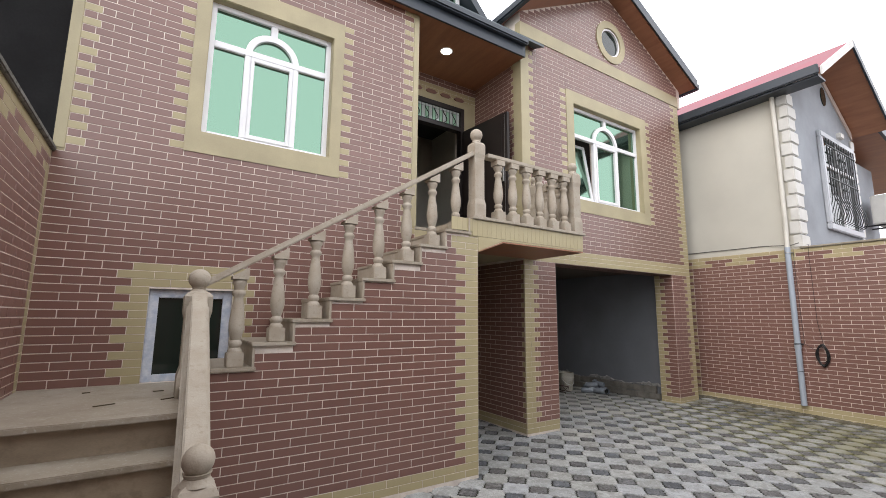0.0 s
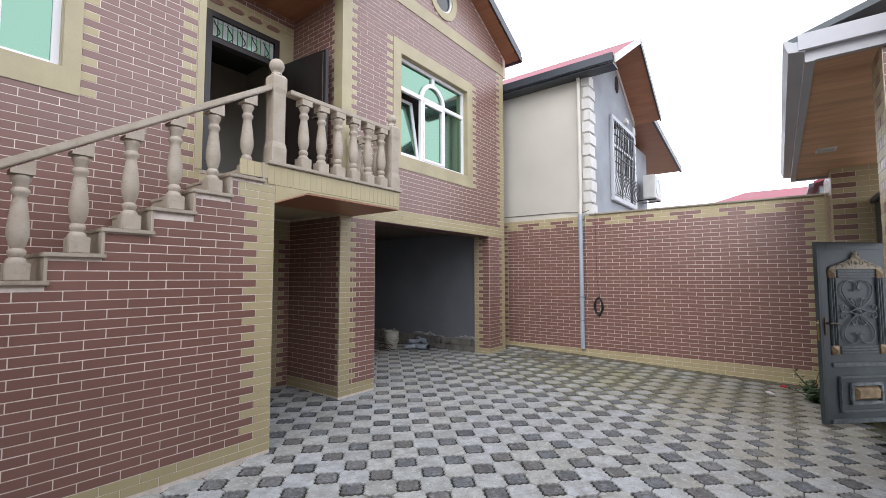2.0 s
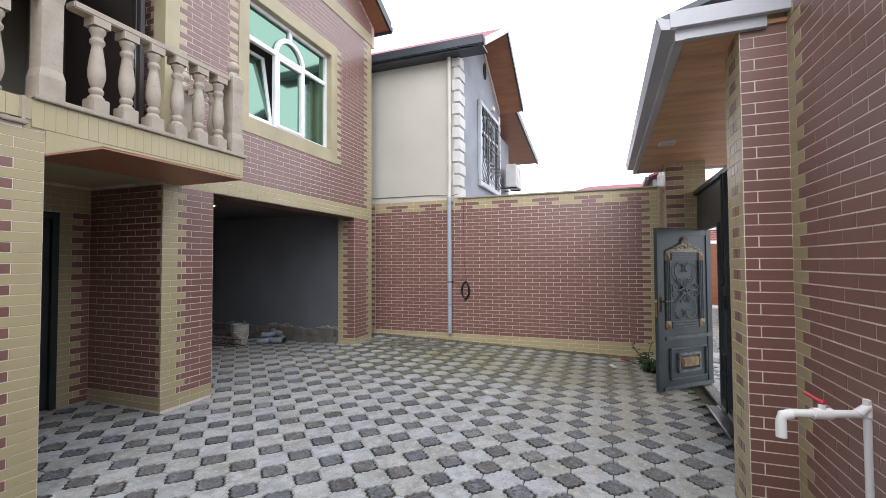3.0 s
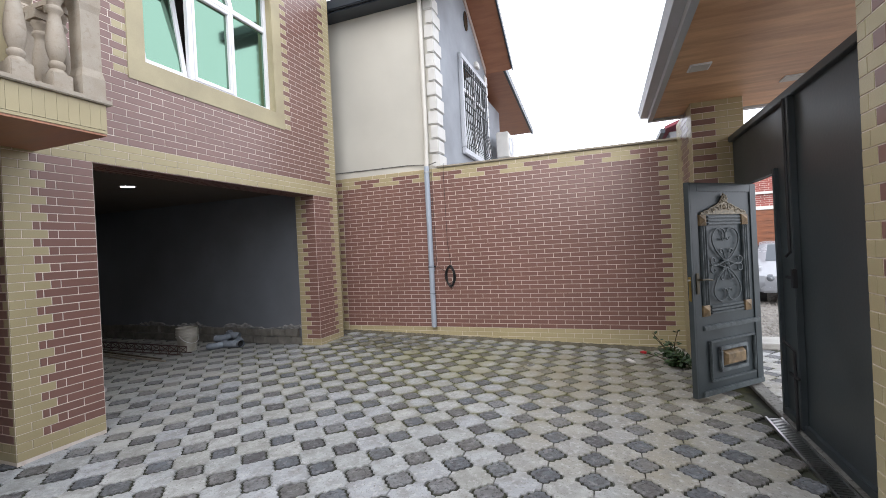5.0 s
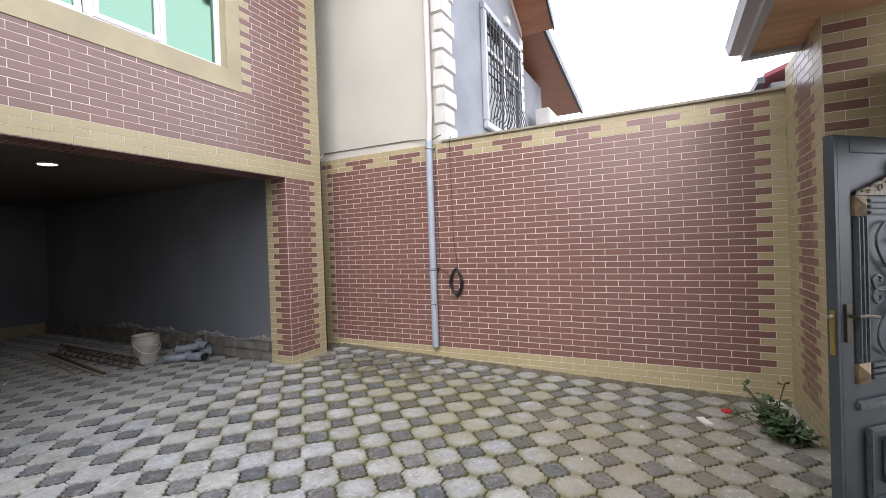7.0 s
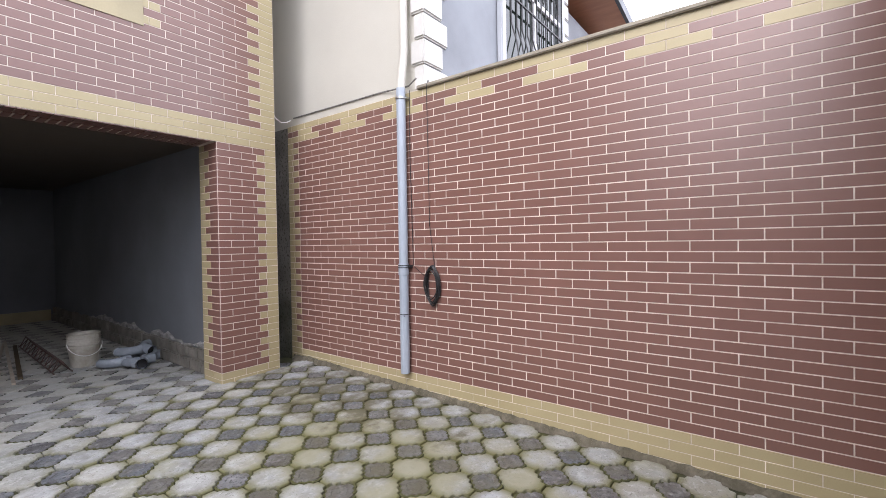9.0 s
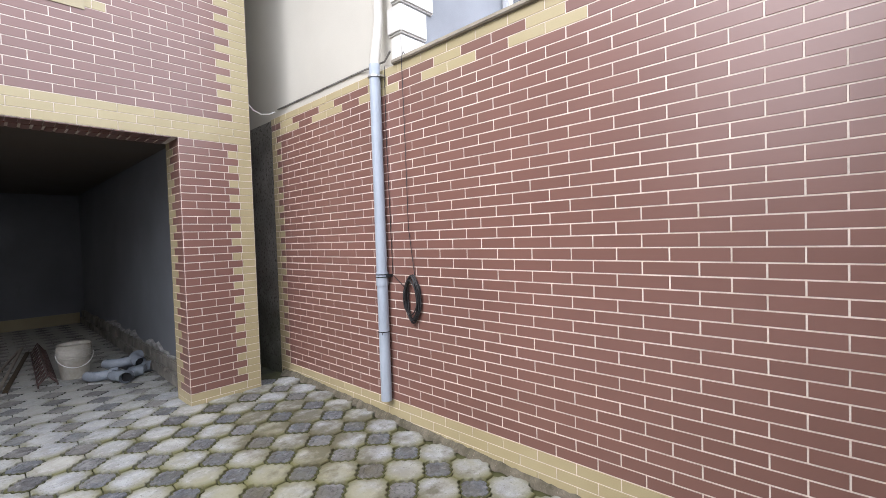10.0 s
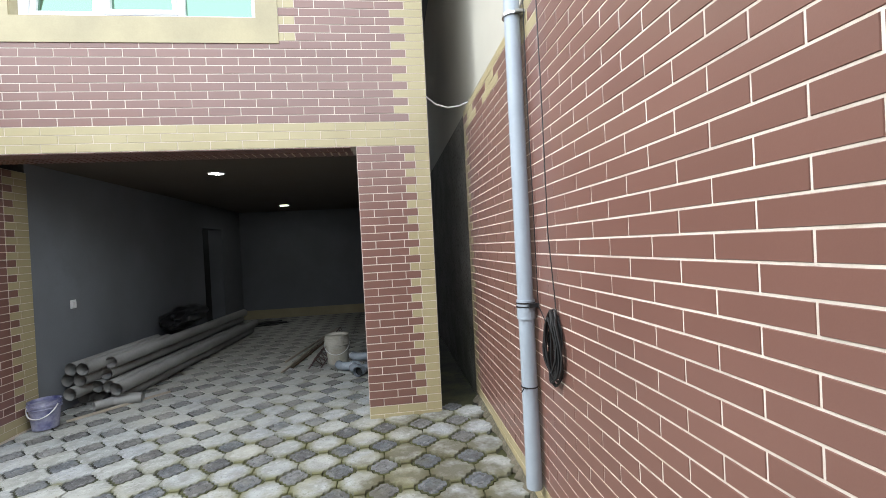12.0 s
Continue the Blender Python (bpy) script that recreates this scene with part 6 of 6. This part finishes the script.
part("roof", Shape().add([(18.6, -14, 4.02), (18.6, 2.25, 4.02), (21, 0.9, 4.78), (21, -14, 4.78), (23.4, 2.25, 4.02), (23.4, -14, 4.02), (18.6, -14, 3.95), (18.6, 2.25, 3.95), (23.4, 2.25, 3.95), (23.4, -14, 3.95)],
                         [(0, 1, 2, 3), (1, 4, 2), (4, 5, 3, 2), (6, 7, 1, 0), (7, 8, 4, 1), (9, 8, 7, 6), (5, 9, 6, 0, 3), (8, 9, 5, 4)]), ROOFRED, hs)
REDHOUSE = material("bright_red_brick", (0.29, 0.07, 0.055), 0.6, 0.15, 1.5, 60, 0.1, island=0.12)
brick_face(hs, (19, 0, 0), (0, -1, 0), -2.1, 14, 0.0, 3.94, [(2.24, 5.02, -1, 2.2)], (), colour=lambda i, rows, k, c: "R", mats={"R": REDHOUSE})


def car(m):
    ob = thing("parked_car", "silver saloon car parked on the gravel, round twin headlamps", "car", m)
    L, W = 4.6, 1.76
    side = [(0.05, 0.30), (0.0, 0.50), (0.06, 0.68), (0.35, 0.80), (1.25, 0.93), (1.95, 1.36), (2.5, 1.44), (3.2, 1.40), (3.95, 1.02), (4.5, 0.96), (4.6, 0.70), (4.55, 0.32), (3.9, 0.25), (0.6, 0.25)]
    b = bmesh.new()
    rings = []
    for t, k in ((-1, 0.86), (-0.82, 0.985), (0.82, 0.985), (1, 0.86)):
        ring = []
        for x, z in side:
            cab = max(0, (z - 0.93)) * 0.28
            ring.append(b.verts.new((L / 2 + (x - L / 2) * (0.93 if abs(t) == 1 else 1.0), t * (W / 2 - cab), 0.75 + (z - 0.75) * (0.96 if abs(t) == 1 else 1.0))))
        rings.append(ring)
    n = len(side)
    for p, q in zip(rings, rings[1:]):
        for i in range(n):
            b.faces.new((p[i], p[(i + 1) % n], q[(i + 1) % n], q[i]))
    b.faces.new(rings[0][::-1]), b.faces.new(rings[-1])
    bmesh.ops.recalc_face_normals(b, faces=b.faces)
    part("body", Shape().merge(b), CARPAINT, ob, smooth=True)
    part("windscreen", Shape().add([(1.30, -0.66, 0.965), (1.30, 0.66, 0.965), (1.93, 0.58, 1.355), (1.93, -0.58, 1.355)], [(0, 1, 2, 3)]).add([(1.30, -0.66, 0.955), (1.30, 0.66, 0.955), (1.93, 0.58, 1.345), (1.93, -0.58, 1.345)], [(3, 2, 1, 0)]), shiny("windscreen_glass", (0.04, 0.05, 0.06), 0.08), ob)
    for sg in (-1, 1):
        part("side_window", Shape().prism([(1.5, 0.98), (2.0, 1.33), (3.15, 1.35), (3.75, 1.02)], "y", sg * 0.80 - 0.02, sg * 0.80 + 0.03), GLASSDARK, ob)
        for k, (yy, r) in enumerate(((0.62, 0.115), (0.40, 0.095))):
            hl = part("headlight", Shape().ball((0.075 + (0.05 if k == 0 else 0.0), sg * yy, 0.60), r, 16), shiny("headlamp_glass", (0.09, 0.10, 0.11), 0.15, 0.2), ob, smooth=True)
        for x in (0.85, 3.65):
            wh = part("wheel", Shape().lathe([(0.20, -0.09), (0.30, -0.10), (0.315, -0.06), (0.315, 0.06), (0.30, 0.10), (0.20, 0.09)], 28, pose(x, sg * 0.78, 0.315, 90, 0, 0)), RUBBER, ob, smooth=True)
            part("rim", Shape().lathe([(0.02, -0.105), (0.19, -0.10), (0.20, -0.085), (0.20, 0.085), (0.19, 0.10), (0.02, 0.105)], 20, pose(x, sg * 0.78, 0.315, 90, 0, 0)), STEEL, wh)
    part("grille", Shape().box(-0.005, 0.03, -0.25, 0.25, 0.52, 0.66, c=0.01), IRON, ob)
    part("bumper", Shape().box(-0.04, 0.18, -0.80, 0.80, 0.30, 0.46, c=0.04), CARPAINT, ob)
    part("air_intake", Shape().box(-0.045, 0.0, -0.45, 0.45, 0.33, 0.38, c=0.008), IRON, ob)


car(pose(13.35, -3.47, -0.19, 0, 0, -14) @ Matrix.Scale(0.95, 4))
# ---- pavers ----
PP = 0.2937
CUT = 0.109
octo_cache, dot_cache = {}, {}


def lobed(k, n=10):
    """One scalloped side of a dark paver: from (k, 0) round to (0, k), with two lobes."""
    out = []
    for i in range(n + 1):
        s = i / n
        q = 0.0105 * (1 - math.cos(6 * math.pi * s)) / 2 + 0.003 * math.sin(math.pi * s)
        out.append((k * (1 - s) + q, k * s + q))
    return out


def slab(outline, depth, h, soft):
    n = len(outline)
    ring = lambda k, z: [(x * k, y * k, z) for x, y in outline]
    return Shape().add(ring(1, -depth) + ring(1, h - 0.007) + ring(1 - soft * 0.4, h - 0.002) + ring(1 - soft, h),
                       [(r * n + i, r * n + (i + 1) % n, (r + 1) * n + (i + 1) % n, (r + 1) * n + i) for r in range(3) for i in range(n)] + [tuple(range(3 * n, 4 * n))])


def octagon(h):
    o = []
    half = PP / 2
    side = lobed(CUT + 0.0062, 12)
    turns = ((1, 1), (-1, 1), (-1, -1), (1, -1))
    for sx, sy in turns:
        run = [(sx * (half - u), sy * (half - v)) for u, v in side]
        run = [(max(-half + 0.0025, min(half - 0.0025, x)), max(-half + 0.0025, min(half - 0.0025, y))) for x, y in run]
        o += run[::-1] if sx * sy > 0 else run
    return slab(o, 0.03, h, 0.05)


SIDES = 48


def dot(h):
    """A dark paver with a carved inner ring; its low outer rim is black with packed earth."""
    o = []
    side = lobed(CUT - 0.0035, SIDES // 4)[:-1]
    for q in range(4):
        c, s = (1, 0, -1, 0)[q], (0, 1, 0, -1)[q]
        o += [(u * c - v * s, u * s + v * c) for u, v in side]
    n = len(o)
    ring = lambda k, z: [(x * k, y * k, z) for x, y in o]
    return Shape().add(ring(1, -0.03) + ring(1, h - 0.007) + ring(0.86, h - 0.006) + ring(0.835, h) + ring(0.54, h) + ring(0.50, h - 0.004) + ring(0.44, h - 0.0005),
                       [(r * n + i, r * n + (i + 1) % n, (r + 1) * n + (i + 1) % n, (r + 1) * n + i) for r in range(6) for i in range(n)] + [tuple(range(6 * n, 7 * n))])


octo_mesh, dot_mesh = octagon(0.0).mesh("paver", PALE), dot(-0.001).mesh("dark_paver", DARK, False, BED, range(2 * SIDES))


def paved(x, y, m):
    inside = -0.95 < x and x - m < EAST and -0.86 < y - m and y < 4.75
    inside = inside or (4.6 < x and x < 8.05 and 4.5 < y < GB + 0.1) or (2.6 < x and x < X2 + 0.1 and 3.8 < y and y < BACK + 0.1)
    blocked = (x < 0.15 and y > 2.15) or (0.1 < x < 2.6 and y > STAIR + 0.05) or (X2 + 0.15 < x < GA[0] - 0.15 and F + 0.15 < y < 6) or (GA[1] + 0.25 < x < X3 - 0.1 and F + 0.15 < y)
    blocked = blocked or (x > QX0 + 0.15 and y < QY1 - 0.15) or (x < PX1 - 0.15 and y < PY0 - 0.15)
    return inside and not blocked or (4.5 < x - m and x + m < 9.25 and -2.15 < y - m and y + m < -0.97)


rest_o, rest_d = Shape(), Shape()
count = [0, 0]
rp = random.Random(21)
for i in range(-26, 12):
    for j in range(-15, 34):
        for kind in (0, 1):
            x, y = 6.159 + PP * (i + 0.5 * kind), 1.976 + PP * (j + 0.5 * kind)
            if not paved(x, y, 0.06 if kind else 0.02):
                continue
            m = pose(x, y, fall(x, y) + rp.uniform(-0.003, 0.002), rp.uniform(-0.9, 0.9), rp.uniform(-0.9, 0.9), rp.uniform(-1.2, 1.2))
            near = 4.3 < x < 8.79 and -0.1 < y < 5.2
            if near and count[kind] < 300:
                count[kind] += 1
                ob = new("paver" if kind else "dark_paver", octo_mesh if kind else dot_mesh)
                ob.parent = yard
                ob.matrix_basis = m
            else:
                (rest_o if kind else rest_d).add([m @ v.co for v in (octo_mesh if kind else dot_mesh).vertices], [tuple(p.vertices) for p in (octo_mesh if kind else dot_mesh).polygons])
tagged(part("pavers", rest_o, PALE, yard), "", "", "", "stuff")
ob = part("dark_pavers", rest_d, DARK, yard)
ob.data.materials.append(BED)
per = 6 * SIDES + 1
ob.data.polygons.foreach_set("material_index", [1 if i % per < 2 * SIDES else 0 for i in range(len(ob.data.polygons))])
tagged(ob, "", "", "", "stuff")
